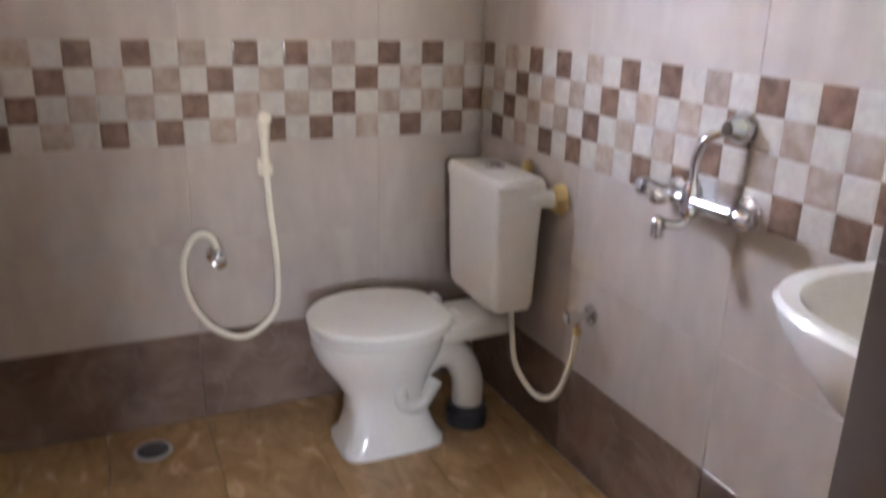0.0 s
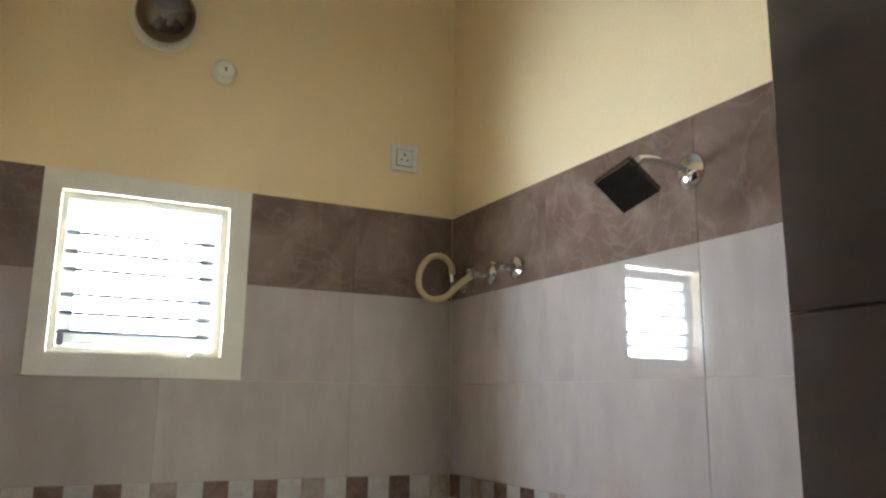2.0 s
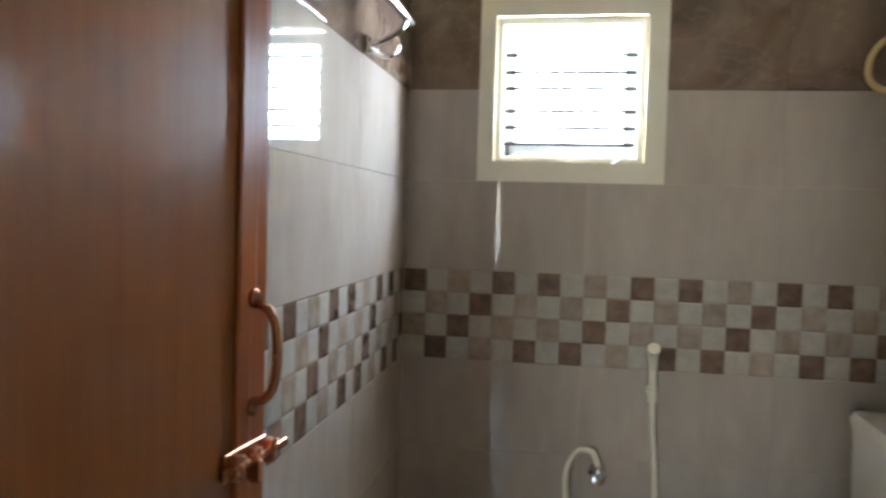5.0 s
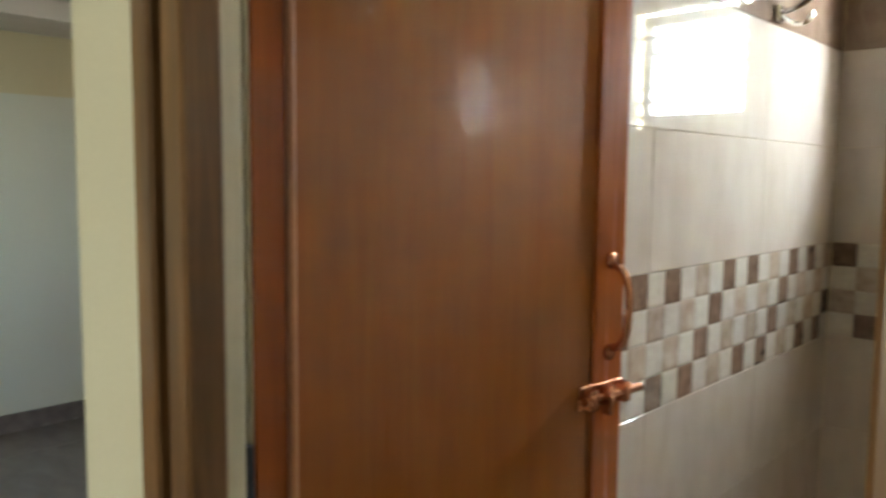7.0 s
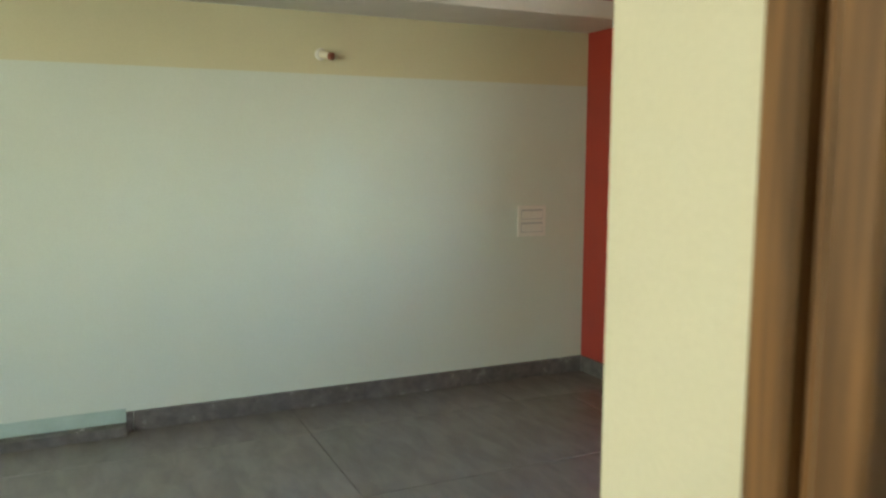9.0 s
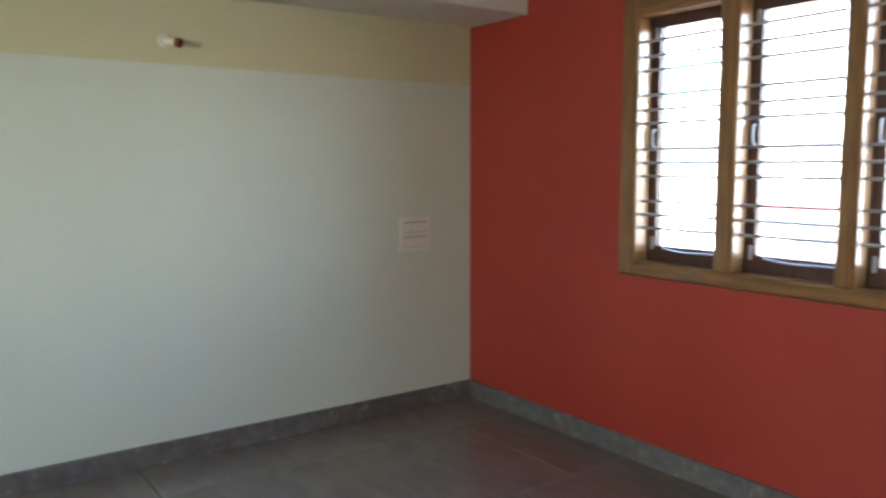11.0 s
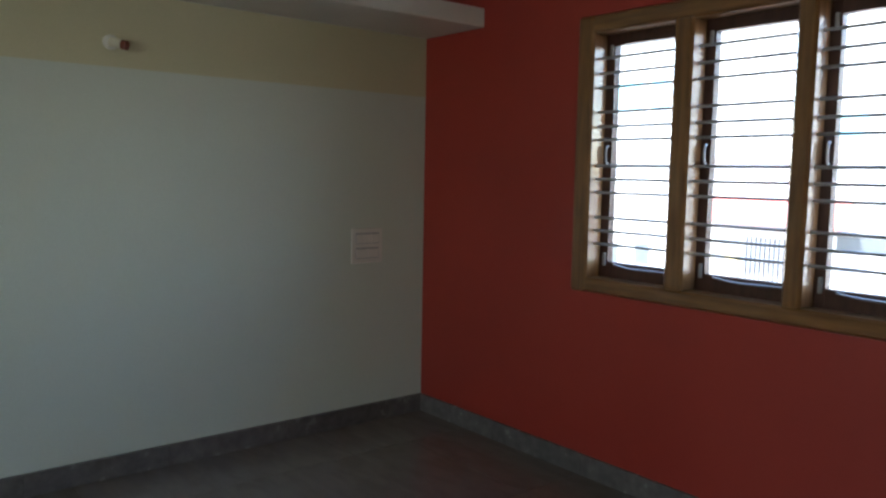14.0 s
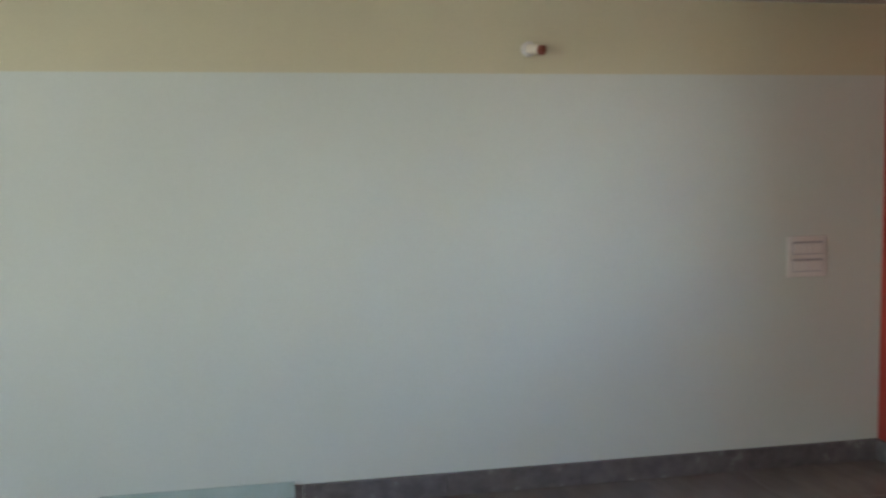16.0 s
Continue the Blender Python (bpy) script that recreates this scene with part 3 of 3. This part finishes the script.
# ---------------------------------------------------------------- basin and fittings on the right wall
def wash_basin():
    b = thing("wash_basin", "white ceramic wall-hung wash basin", "sink")
    cy, z = -1.83, 0.935

    def ring(rx, ry, zz, n=40):
        out = []
        for i in range(n):
            a = 2 * math.pi * i / n
            c, s = math.cos(a), math.sin(a)
            out.append((min(BW - 0.003 - max(0, 0.2 - rx) * 0.9, BW - 0.17 + rx * math.copysign(abs(c) ** 0.8, c)), cy + ry * math.copysign(abs(s) ** 0.8, s), zz))
        return out
    bm = bmesh.new()
    loft(bm, [ring(0.11, 0.13, z - 0.17), ring(0.165, 0.185, z - 0.135), ring(0.215, 0.245, z - 0.065), ring(0.235, 0.27, z - 0.02), ring(0.237, 0.275, z - 0.005), ring(0.23, 0.268, z + 0.004),
              ring(0.205, 0.24, z), ring(0.19, 0.222, z - 0.02), ring(0.16, 0.19, z - 0.08), ring(0.1, 0.12, z - 0.125), ring(0.02, 0.02, z - 0.135)])
    part("bowl", bm, CERAMIC, b)
    bm = bmesh.new()
    turned(bm, (BW - 0.17, cy, z - 0.136), (0, 0, 1), [(0, 0.022), (0.004, 0.022), (0.005, 0.012)])
    part("waste", bm, CHROME, b, "chrome waste")


wash_basin()


def knob(bm, at, axis, r=0.022):
    turned(bm, at, axis, [(0, 0.012), (0.02, 0.012), (0.022, r), (0.04, r * 1.05), (0.052, r * 0.8), (0.055, r * 0.3)], 12)


def wall_mixer():
    m = thing("wall_mixer", "chrome wall mixer tap with two knobs and a bend", "tap")
    y0, y1, z = -1.01, -1.225, 0.928
    bm = bmesh.new()
    for y in (y0, y1):
        turned(bm, (BW, y, z), (-1, 0, 0), [(0, 0.032), (0.008, 0.03), (0.014, 0.015), (0.06, 0.015)])
    rod(bm, (BW - 0.06, y0 + 0.02, z), (BW - 0.06, y1 - 0.02, z), 0.019)
    turned(bm, (BW - 0.06, (y0 + y1) / 2, z - 0.035), (0, 0, 1), [(0, 0.015), (0.01, 0.023), (0.06, 0.023), (0.08, 0.014)])
    part("mixer_body", bm, CHROME, m)
    for y, ax in ((y0 + 0.015, (0, 1, 0)), (y1 - 0.015, (0, -1, 0))):
        bm = bmesh.new()
        knob(bm, (BW - 0.06, y, z), ax)
        part("knob", bm, CHROME, m)
    bm = bmesh.new()
    knob(bm, (BW - 0.075, (y0 + y1) / 2 + 0.04, z), (-1, 0.2, 0.1), 0.018)
    part("diverter_knob", bm, CHROME, m)
    bm = bmesh.new()
    yc = (y0 + y1) / 2
    tube(bm, [(BW - 0.06, yc, z + 0.04), (BW - 0.06, yc, z + 0.09), (BW - 0.055, yc - 0.015, z + 0.135), (BW - 0.035, yc - 0.045, z + 0.155), (BW, yc - 0.06, z + 0.165)], 0.0095, 12)
    part("bend_pipe", bm, CHROME, m)
    bm = bmesh.new()
    turned(bm, (BW, yc - 0.06, z + 0.165), (-1, 0, 0), [(0, 0.036), (0.006, 0.036), (0.03, 0.024), (0.045, 0.016)])
    part("flange", bm, CHROME, m)
    bm = bmesh.new()
    tube(bm, [(BW - 0.06, yc, z - 0.02), (BW - 0.063, yc + 0.004, z - 0.045), (BW - 0.08, yc + 0.012, z - 0.054), (BW - 0.108, yc + 0.024, z - 0.05), (BW - 0.118, yc + 0.028, z - 0.052)], 0.0105, 12)
    turned(bm, (BW - 0.118, yc + 0.028, z - 0.036), (0, 0, -1), [(0, 0.008), (0.004, 0.013), (0.008, 0.0155), (0.045, 0.0155), (0.047, 0.01)], 16)
    part("spout", bm, CHROME, m)


wall_mixer()


def shower():
    s = thing("shower", "square dark-faced shower head on a chrome arm", "shower")
    y, z = -1.19, 1.968
    bm = bmesh.new()
    turned(bm, (BW, y, z), (-1, 0, 0), [(0, 0.042), (0.004, 0.041), (0.012, 0.03), (0.016, 0.014)])
    part("flange", bm, CHROME, s)
    bm = bmesh.new()
    tube(bm, [(BW - 0.005, y, z), (BW - 0.07, y + 0.005, z + 0.01), (BW - 0.125, y + 0.01, z + 0.012), (BW - 0.15, y + 0.012, z), (BW - 0.158, y + 0.014, z - 0.03)], 0.0095, 12)
    part("arm", bm, CHROME, s, "bent chrome arm")
    tilt = pose(BW - 0.175, y + 0.016, z - 0.052, -24, 36, 0)
    bm = bmesh.new()
    box(bm, -0.052, -0.052, -0.012, 0.052, 0.052, 0.006, bevel=0.004)
    turned(bm, (0, 0, 0.006), (0, 0, 1), [(0, 0.03), (0.01, 0.02), (0.03, 0.014)])
    bm.transform(tilt)
    head = part("head", bm, SMOKED, s, "square head")
    bm = bmesh.new()
    box(bm, -0.049, -0.049, -0.0155, 0.049, 0.049, -0.0125, bevel=0.001)
    bm.transform(tilt)
    part("nozzle_plate", bm, DARK, head, "dark grey nozzle plate")


shower()


def hose_cocks():
    c = thing("stop_cocks", "two chrome stop cocks with a looped cream pipe", "valve")
    for y in (-0.44, -0.285):
        bm = bmesh.new()
        turned(bm, (BW, y, 1.855), (-1, 0, 0), [(0, 0.034), (0.005, 0.033), (0.012, 0.014), (0.05, 0.013), (0.055, 0.018), (0.07, 0.016)])
        rod(bm, (BW - 0.06, y, 1.855), (BW - 0.06, y + 0.045, 1.868), 0.006, 0.009, 10)
        rod(bm, (BW - 0.06, y, 1.855), (BW - 0.06, y - 0.03, 1.846), 0.005, 0.007, 10)
        part("cock", bm, CHROME, c, "small chrome cock")
    bm = bmesh.new()
    turned(bm, (BW, -0.1, 1.84), (-1, 0, 0), [(0, 0.028), (0.006, 0.027), (0.01, 0.012), (0.06, 0.012)])
    rod(bm, (BW - 0.05, -0.1, 1.84), (BW - 0.05, -0.1, 1.88), 0.01)
    part("inlet", bm, CHROME, c, "chrome pipe inlet")
    bm = bmesh.new()
    tube(bm, [(BW - 0.05, -0.1, 1.875), (BW - 0.055, -0.1, 1.91), (BW - 0.085, -0.09, 1.938), (BW - 0.13, -0.085, 1.93), (BW - 0.165, -0.085, 1.88), (BW - 0.168, -0.09, 1.82), (BW - 0.135, -0.105, 1.785), (BW - 0.095, -0.14, 1.79), (BW - 0.07, -0.18, 1.825), (BW - 0.06, -0.23, 1.845), (BW - 0.06, -0.285, 1.855)], 0.0105, 10)
    part("pipe_loop", bm, HOSE, c, "yellowed plastic pipe loop")


hose_cocks()


def plate_pins(w, y, cx, cz, face):
    for dx, dz, r in ((0, 0.012, 0.0045), (-0.011, -0.008, 0.0035), (0.011, -0.008, 0.0035)):
        bm = bmesh.new()
        rod(bm, (cx + dx, y, cz + dz), (cx + dx, y - 0.0012, cz + dz), r, n=10)
        part("pin_hole", bm, SLOT, w)


def socket_plate(cx, y, cz, w, h, label):
    s = thing("power_socket", label, "socket")
    body = part("plate", boxes((cx - w / 2, y - 0.009, cz - h / 2, cx + w / 2, y, cz + h / 2), bevel=0.004), WHITE_PLASTIC, s)
    part("groove", boxes((cx - 0.031, y - 0.0100, cz - 0.031, cx + 0.031, y - 0.008, cz + 0.031)), SLOT, body, "thin dark groove")
    part("socket_insert", boxes((cx - 0.029, y - 0.0125, cz - 0.029, cx + 0.029, y - 0.0085, cz + 0.029), bevel=0.001), WHITE_PLASTIC, body)
    plate_pins(body, y - 0.0124, cx, cz, 0)


socket_plate(1.375, T, 2.302, 0.105, 0.1, "white three-pin power socket on cream wall")
socket_plate(-2.045, RY, 2.66, 0.1, 0.115, "white three-pin power socket high on the red wall")


def dome_lamp():
    d = thing("wall_lamp", "round dark chromed fitting on the cream wall", "wall lamp")
    bm = bmesh.new()
    turned(bm, (0.525, T, 2.63), (0, -1, 0), [(0, 0.06), (0.02, 0.062), (0.025, 0.085), (0.05, 0.092), (0.08, 0.088), (0.105, 0.07), (0.12, 0.045), (0.125, 0.02)], 32)
    part("dome", bm, SMOKED, d)
    bm = bmesh.new()
    turned(bm, (0.525, T, 2.63), (0, -1, 0), [(0, 0.105), (0.006, 0.104), (0.012, 0.08)], 32)
    part("base", bm, SURROUND, d, "cream base ring")


dome_lamp()


def ceiling_rose():
    d = thing("cable_rose", "small round cream cable outlet on the wall", "cable outlet")
    bm = bmesh.new()
    turned(bm, (0.724, T, 2.495), (0, -1, 0), [(0, 0.042), (0.012, 0.042), (0.02, 0.036), (0.022, 0.03), (0.034, 0.028), (0.036, 0.02)], 24)
    part("cap", bm, PLASTIC, d)
    part("slot", boxes((0.721, T - 0.0375, 2.488, 0.727, T - 0.0355, 2.502)), SLOT, d)


ceiling_rose()


def towel_rail():
    r = thing("towel_rack", "chrome towel rack with hooks on the tiled wall", "towel rack")
    for y in (-1.12, -0.56):
        bm = bmesh.new()
        box(bm, 0.0, y - 0.018, 1.805, 0.012, y + 0.018, 1.85, bevel=0.003)
        tube(bm, [(0.008, y, 1.83), (0.05, y, 1.84), (0.09, y, 1.865), (0.105, y, 1.89)], 0.008, 10)
        part("bracket", bm, CHROME, r)
        bm = bmesh.new()
        tube(bm, [(0.01, y, 1.822), (0.04, y, 1.80), (0.07, y, 1.798), (0.085, y, 1.815), (0.087, y, 1.825)], 0.006, 10)
        part("hook", bm, CHROME, r)
    bm = bmesh.new()
    rod(bm, (0.105, -1.17, 1.9), (0.105, -0.5, 1.9), 0.013)
    part("rail", bm, CHROME, r)


towel_rail()


# ---------------------------------------------------------------- bedroom things
loft_shelf = thing("loft_shelf", "white painted concrete loft shelf along the wall", "shelf", kind="structure")
part("slab", boxes((WX, SY, 2.132, -3.22, RY, 2.228), bevel=0.004), SHELF, loft_shelf)


def lamp_holder():
    b = thing("lamp_holder", "white angled lamp holder with a red-brown end", "lamp holder")
    y, z = -1.5, 1.9
    bm = bmesh.new()
    turned(bm, (WX, y - 0.04, z + 0.012), (1, 0, 0), [(0, 0.032), (0.01, 0.032), (0.016, 0.024)])
    part("base", bm, WHITE_PLASTIC, b)
    bm = bmesh.new()
    turned(bm, (WX + 0.012, y - 0.04, z + 0.012), (0.75, 0.6, -0.2), [(0, 0.021), (0.03, 0.021), (0.055, 0.018), (0.06, 0.019)])
    part("barrel", bm, PLASTIC, b)
    bm = bmesh.new()
    turned(bm, (WX + 0.055, y - 0.006, z), (0.75, 0.6, -0.2), [(0, 0.0205), (0.02, 0.0205), (0.022, 0.014)])
    part("socket_end", bm, BROWN_P, b, "red-brown socket end")


lamp_holder()


def switch_board():
    s = thing("switch_board", "white modular switch board on pale wall", "switch")
    y0, y1, z0, z1 = -0.325, -0.125, 0.89, 1.08
    p = part("plate", boxes((WX, y0, z0, WX + 0.008, y1, z1), bevel=0.003), WHITE_PLASTIC, s)
    for r, z in enumerate((0.945, 1.025)):
        part("groove", boxes((WX + 0.0075, y0 + 0.025, z - 0.03, WX + 0.0088, y1 - 0.025, z + 0.03)), STEEL, p, "grey recess line")
        n = 3 if r else 2
        w = (y1 - y0 - 0.054) / n
        for i in range(n):
            a = y0 + 0.027 + i * w
            part("rocker", boxes((WX + 0.0078, a + 0.001, z - 0.026, WX + 0.0125, a + w - 0.001, z + 0.022), bevel=0.0015), WHITE_PLASTIC, p)


switch_board()

strip = thing("glass_strip", "pale green strip on a granite ledge by the wall", "strip")
part("sheet", boxes((WX + 0.0165, -3.35, 0.052, WX + 0.0225, -2.575, 0.122), bevel=0.001), GREENGLASS, strip)
part("ledge", boxes((WX + 0.0145, -3.35, 0.0, WX + 0.085, -2.575, 0.051), bevel=0.002), SKIRT, strip, "dark granite ledge")


# ---------------------------------------------------------------- street outside
def house(x0, x1, y0, y1, z1, name_label, pink, windows, tank):
    h = thing("house", name_label, "house", "houses across the street")
    part("wall", boxes((x0, y0, -4.4, x1, y1, z1)), PLASTER_OUT, h)
    part("roof", boxes((x0 - 0.3, y0 - 0.3, z1, x1 + 0.3, y1 + 0.3, z1 + 0.25), (x0 - 0.2, y0 - 0.2, z1 + 0.25, x1 + 0.2, y0, z1 + 0.9), bevel=0.03), PLASTER_OUT, h, "flat white roof with parapet")
    part("ledge", boxes((x0 - 0.1, y0 - 0.5, 2.2, x1 + 0.1, y0, 2.4), bevel=0.02), PLASTER_OUT, h)
    if pink:
        bm = bmesh.new()
        a, b = pink
        vs = [bm.verts.new(c) for c in ((a + 0.4, y0, 0.65), (b - 0.7, y0, 0.65), (b, y0 - 1.3, -0.3), (a, y0 - 1.3, -0.3), (a + 0.4, y0, 0.5), (b - 0.7, y0, 0.5), (b, y0 - 1.3, -0.42), (a, y0 - 1.3, -0.42))]
        for f in ((0, 1, 2, 3), (7, 6, 5, 4), (0, 4, 5, 1), (1, 5, 6, 2), (2, 6, 7, 3), (3, 7, 4, 0)):
            bm.faces.new([vs[i] for i in f])
        part("awning", bm, PINK, h, "sloping pink tiled awning")
    for cx, cz, w, hh, m in windows:
        win = part("window", boxes((cx - w / 2 - 0.1, y0 - 0.06, cz - hh / 2 - 0.1, cx + w / 2 + 0.1, y0 - 0.001, cz + hh / 2 + 0.1), bevel=0.02), PLASTER_OUT, h)
        part("pane", boxes((cx - w / 2, y0 - 0.075, cz - hh / 2, cx + w / 2, y0 - 0.062, cz + hh / 2)), m, win)
    if tank:
        bm = bmesh.new()
        turned(bm, (tank, y0 + 1.5, z1 + 0.25), (0, 0, 1), [(0, 0.8), (1.2, 0.8), (1.4, 0.5), (1.45, 0.3)])
        part("water_tank", bm, BLUE, h, "blue plastic water tank")
    return h


house(-34, -20.6, 27, 36, 7.5, "white plastered house across the street", None,
      [(-23.2, 5.25, 1.8, 1.5, BLUE), (-21.3, 5.25, 0.9, 1.5, BLUE), (-21.95, -2.1, 0.8, 0.95, GREYPANE), (-23.6, -2.2, 0.6, 0.95, GREYPANE), (-29, 1, 1.5, 1.3, GREYPANE)], None)
house(-20.0, -6, 28, 37, 8.0, "white plastered house with a pink tiled awning", (-19.3, -12.6),
      [(-13.35, 3.4, 1.1, 1.0, BLUE), (-12.6, -0.95, 2.2, 0.8, GREYPANE), (-9, 3.8, 1.4, 1.3, GREYPANE)], None)
house(-60, -38, 30, 40, 6.0, "far white plastered house", None, [(-44, 3, 1.5, 1.3, GREYPANE), (-50, 3, 1.5, 1.3, GREYPANE)], -48)
house(-2, 16, 26, 36, 7.0, "white plastered house beyond the lane", None, [(2, 3, 1.5, 1.3, GREYPANE), (8, 3, 1.5, 1.3, GREYPANE)], None)

pillar = thing("gate_pillar", "ochre painted gate pillar by the street", "pillar")
part("shaft", boxes((-17.25, 26.0, -4.4, -16.75, 26.5, -1.3), bevel=0.03), OCHRE, pillar)
rail = thing("street_railing", "white upright metal railing by the street", "railing")
part("top_rail", boxes((-16.5, 26.2, -0.85, -14.85, 26.28, -0.77)), STEEL, rail)
part("bottom_rail", boxes((-16.5, 26.2, -3.6, -14.85, 26.28, -3.52)), STEEL, rail)
for i in range(9):
    part("baluster", boxes((-16.45 + i * 0.19, 26.21, -4.4, -16.39 + i * 0.19, 26.27, -0.8)), DARK, rail)


# ---------------------------------------------------------------- pieces: tiles, squares, slabs
def piece_mesh(name, w, h, material, chamfer=0.0015, depth=T, rise=None):
    bm = bmesh.new()
    c, r = chamfer, rise or chamfer
    lo = [bm.verts.new(p) for p in ((0, 0, 0), (w, 0, 0), (w, h, 0), (0, h, 0))]
    mid = [bm.verts.new(p) for p in ((0, 0, depth - r), (w, 0, depth - r), (w, h, depth - r), (0, h, depth - r))]
    hi = [bm.verts.new(p) for p in ((c, c, depth), (w - c, c, depth), (w - c, h - c, depth), (c, h - c, depth))]
    for p, q in ((lo, mid), (mid, hi)):
        for k in range(4):
            bm.faces.new((p[k], p[(k + 1) % 4], q[(k + 1) % 4], q[k]))
    bm.faces.new(hi)
    me = bpy.data.meshes.new(name)
    bm.normal_update()
    bm.to_mesh(me)
    bm.free()
    me.materials.append(material)
    return me


MESHES = {}


def piece(name, parent, m, w, h, material, chamfer=0.0015, depth=T, rise=None):
    key = (name, round(w, 4), round(h, 4), material.name)
    if key not in MESHES:
        MESHES[key] = piece_mesh(name, w, h, material, chamfer, depth, rise)
    ob = new(name, MESHES[key])
    ob.parent = parent
    ob.matrix_basis = m
    return ob


# a wall's own axes: origin at the tile bed, along, up, out
def wall_axes(origin, along, out):
    a, o = Vector(along), Vector(out)
    m = Matrix.Identity(4)
    m.col[0][:3], m.col[1][:3], m.col[2][:3], m.col[3][:3] = a, Vector((0, 0, 1)), o, Vector(origin)
    return m


G = 0.0006  # joint


def tile_rows(parent, axes, length, holes=(), start=0.0, flip=False):
    rows = [(0.0, BAND), (0.3, TILE), (0.6, TILE), (1.2, TILE), (1.5, TILE), (1.8, BAND)]
    for z, material in rows:
        cuts = [start]
        u = 0.6
        while u < length - 1e-4:
            if u > start + 0.01:
                cuts.append(u)
            u += 0.6
        cuts.append(length)
        for h0, h1, hz0, hz1 in holes:
            if hz0 < z + 0.3 and hz1 > z:
                cuts += [h0, h1]
        cuts = sorted(set(cuts))
        for a, b in zip(cuts, cuts[1:]):
            z0, z1 = z, z + 0.3
            if any(h0 - 1e-4 <= a and b <= h1 + 1e-4 and hz0 < z1 - 1e-4 and hz1 > z0 + 1e-4 for h0, h1, hz0, hz1 in holes):
                continue
            if b - a < 0.01:
                continue
            at = (length - b) if flip else a
            piece("tile", parent, axes @ Matrix.Translation((at + G / 2, z0 + G / 2, 0)), b - a - G, z1 - z0 - G, material)


def square_kind(row, c):
    """The printed pattern of the four rows of squares, counted from the corner."""
    odd = row % 2
    if c % 2 != odd:
        return SQ_WHITE
    k = (c // 2) % 3
    if row in (0, 3):
        return SQ_LIGHT if k == 1 else SQ_DARK
    return SQ_DARK if k == 1 else SQ_LIGHT


def squares(parent, axes, length, reverse=False, count=None):
    s = 0.075
    for c in range(int(math.ceil(length / s - 0.05))):
        w = min(s, length - c * s)
        if w < 0.01:
            continue
        at = length - c * s - w if reverse else c * s
        for row in range(4):
            piece("square_tile", parent, axes @ Matrix.Translation((at + G / 2, 1.2 - (row + 1) * s + G / 2, 0)), w - G, s - G, square_kind(row, c if count is None else count - c), 0.006, rise=0.0013)


A_WIN = wall_axes((0, T, 0), (1, 0, 0), (0, -1, 0))
A_RIGHT = wall_axes((BW + T, DY1, 0), (0, 1, 0), (-1, 0, 0))
A_LEFT = wall_axes((-T, DY1, 0), (0, 1, 0), (1, 0, 0))
LONG = -DY1
tile_rows(wall_bath_window, A_WIN, BW, holes=[(0.238, 0.84, 1.5, 2.1)])
squares(wall_bath_window, A_WIN, BW)
tile_rows(wall_bath_right, A_RIGHT, LONG, flip=True)
squares(wall_bath_right, A_RIGHT, LONG, reverse=True)
tile_rows(wall_bath_left, A_LEFT, LONG, flip=True)
squares(wall_bath_left, A_LEFT, LONG, reverse=True, count=32)
# tiled reveal beside the door, coloured much darker than the wall tiles
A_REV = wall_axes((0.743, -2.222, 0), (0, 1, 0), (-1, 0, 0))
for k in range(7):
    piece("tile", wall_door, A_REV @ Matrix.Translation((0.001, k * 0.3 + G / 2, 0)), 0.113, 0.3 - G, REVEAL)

# bathroom floor tiles
for i in range(6):
    for j in range(8):
        x0, y0 = i * 0.3, -(j + 1) * 0.3
        w, h = min(0.3, BW - x0), 0.3
        if y0 < DY0 + 0.06:
            h = y0 + 0.3 - DY0 - 0.06
            y0 = DY0 + 0.06
        if w < 0.02 or h < 0.02 or y0 >= 0:
            continue
        if y0 < DY1 - 0.15:
            continue
        piece("floor_tile", bath_floor, pose(x0 + G, y0 + G, -0.004), w - 2 * G, h - 2 * G, BATH_FLOOR, 0.001, 0.004)

# granite slabs of the bedroom floor
xs = [WX, -3.31, -2.49, -1.67, -0.85, -0.03, 0.79, 1.61, EX]
for i, (a, b) in enumerate(zip(xs, xs[1:])):
    ys = [SY, -5.1, -3.6, -1.74, -0.2 + 0.35 * (i % 2) - 0.35, RY]
    for c, d in zip(ys, ys[1:]):
        top = RY if b <= -0.18 else DY0
        if b > -0.18 and a < -0.18:
            if c < DY0:
                piece("slab", floor, pose(a + 0.002, c + 0.002, -0.012), b - a - 0.004, min(d, DY0) - c - 0.004, GRANITE, 0.001, 0.012)
            if d > DY0:
                piece("slab", floor, pose(a + 0.002, max(c, DY0) + 0.002, -0.012), -0.18 - a - 0.004, d - max(c, DY0) - 0.004, GRANITE, 0.001, 0.012)
            continue
        if c >= top:
            continue
        piece("slab", floor, pose(a + 0.002, c + 0.002, -0.012), b - a - 0.004, min(d, top) - c - 0.004, GRANITE, 0.001, 0.012)

# granite skirting, piece by piece
skirting = thing("baseboard", "dark grey granite skirting along the walls", "baseboard", kind="structure")


def skirt(axes, length, step=0.61):
    u = 0.0
    while u < length - 0.02:
        w = min(step, length - u)
        piece("skirting_piece", skirting, axes @ Matrix.Translation((u + 0.001, 0, 0)), w - 0.002, 0.1, SKIRT, 0.002, 0.014)
        u += step


skirt(wall_axes((WX, SY, 0), (0, 1, 0), (1, 0, 0)), RY - SY)
skirt(wall_axes((WX + 0.014, RY, 0), (1, 0, 0), (0, -1, 0)), -0.18 - WX - 0.014)
skirt(wall_axes((-0.18, DY0, 0), (0, 1, 0), (-1, 0, 0)), RY - DY0 - 0.014)
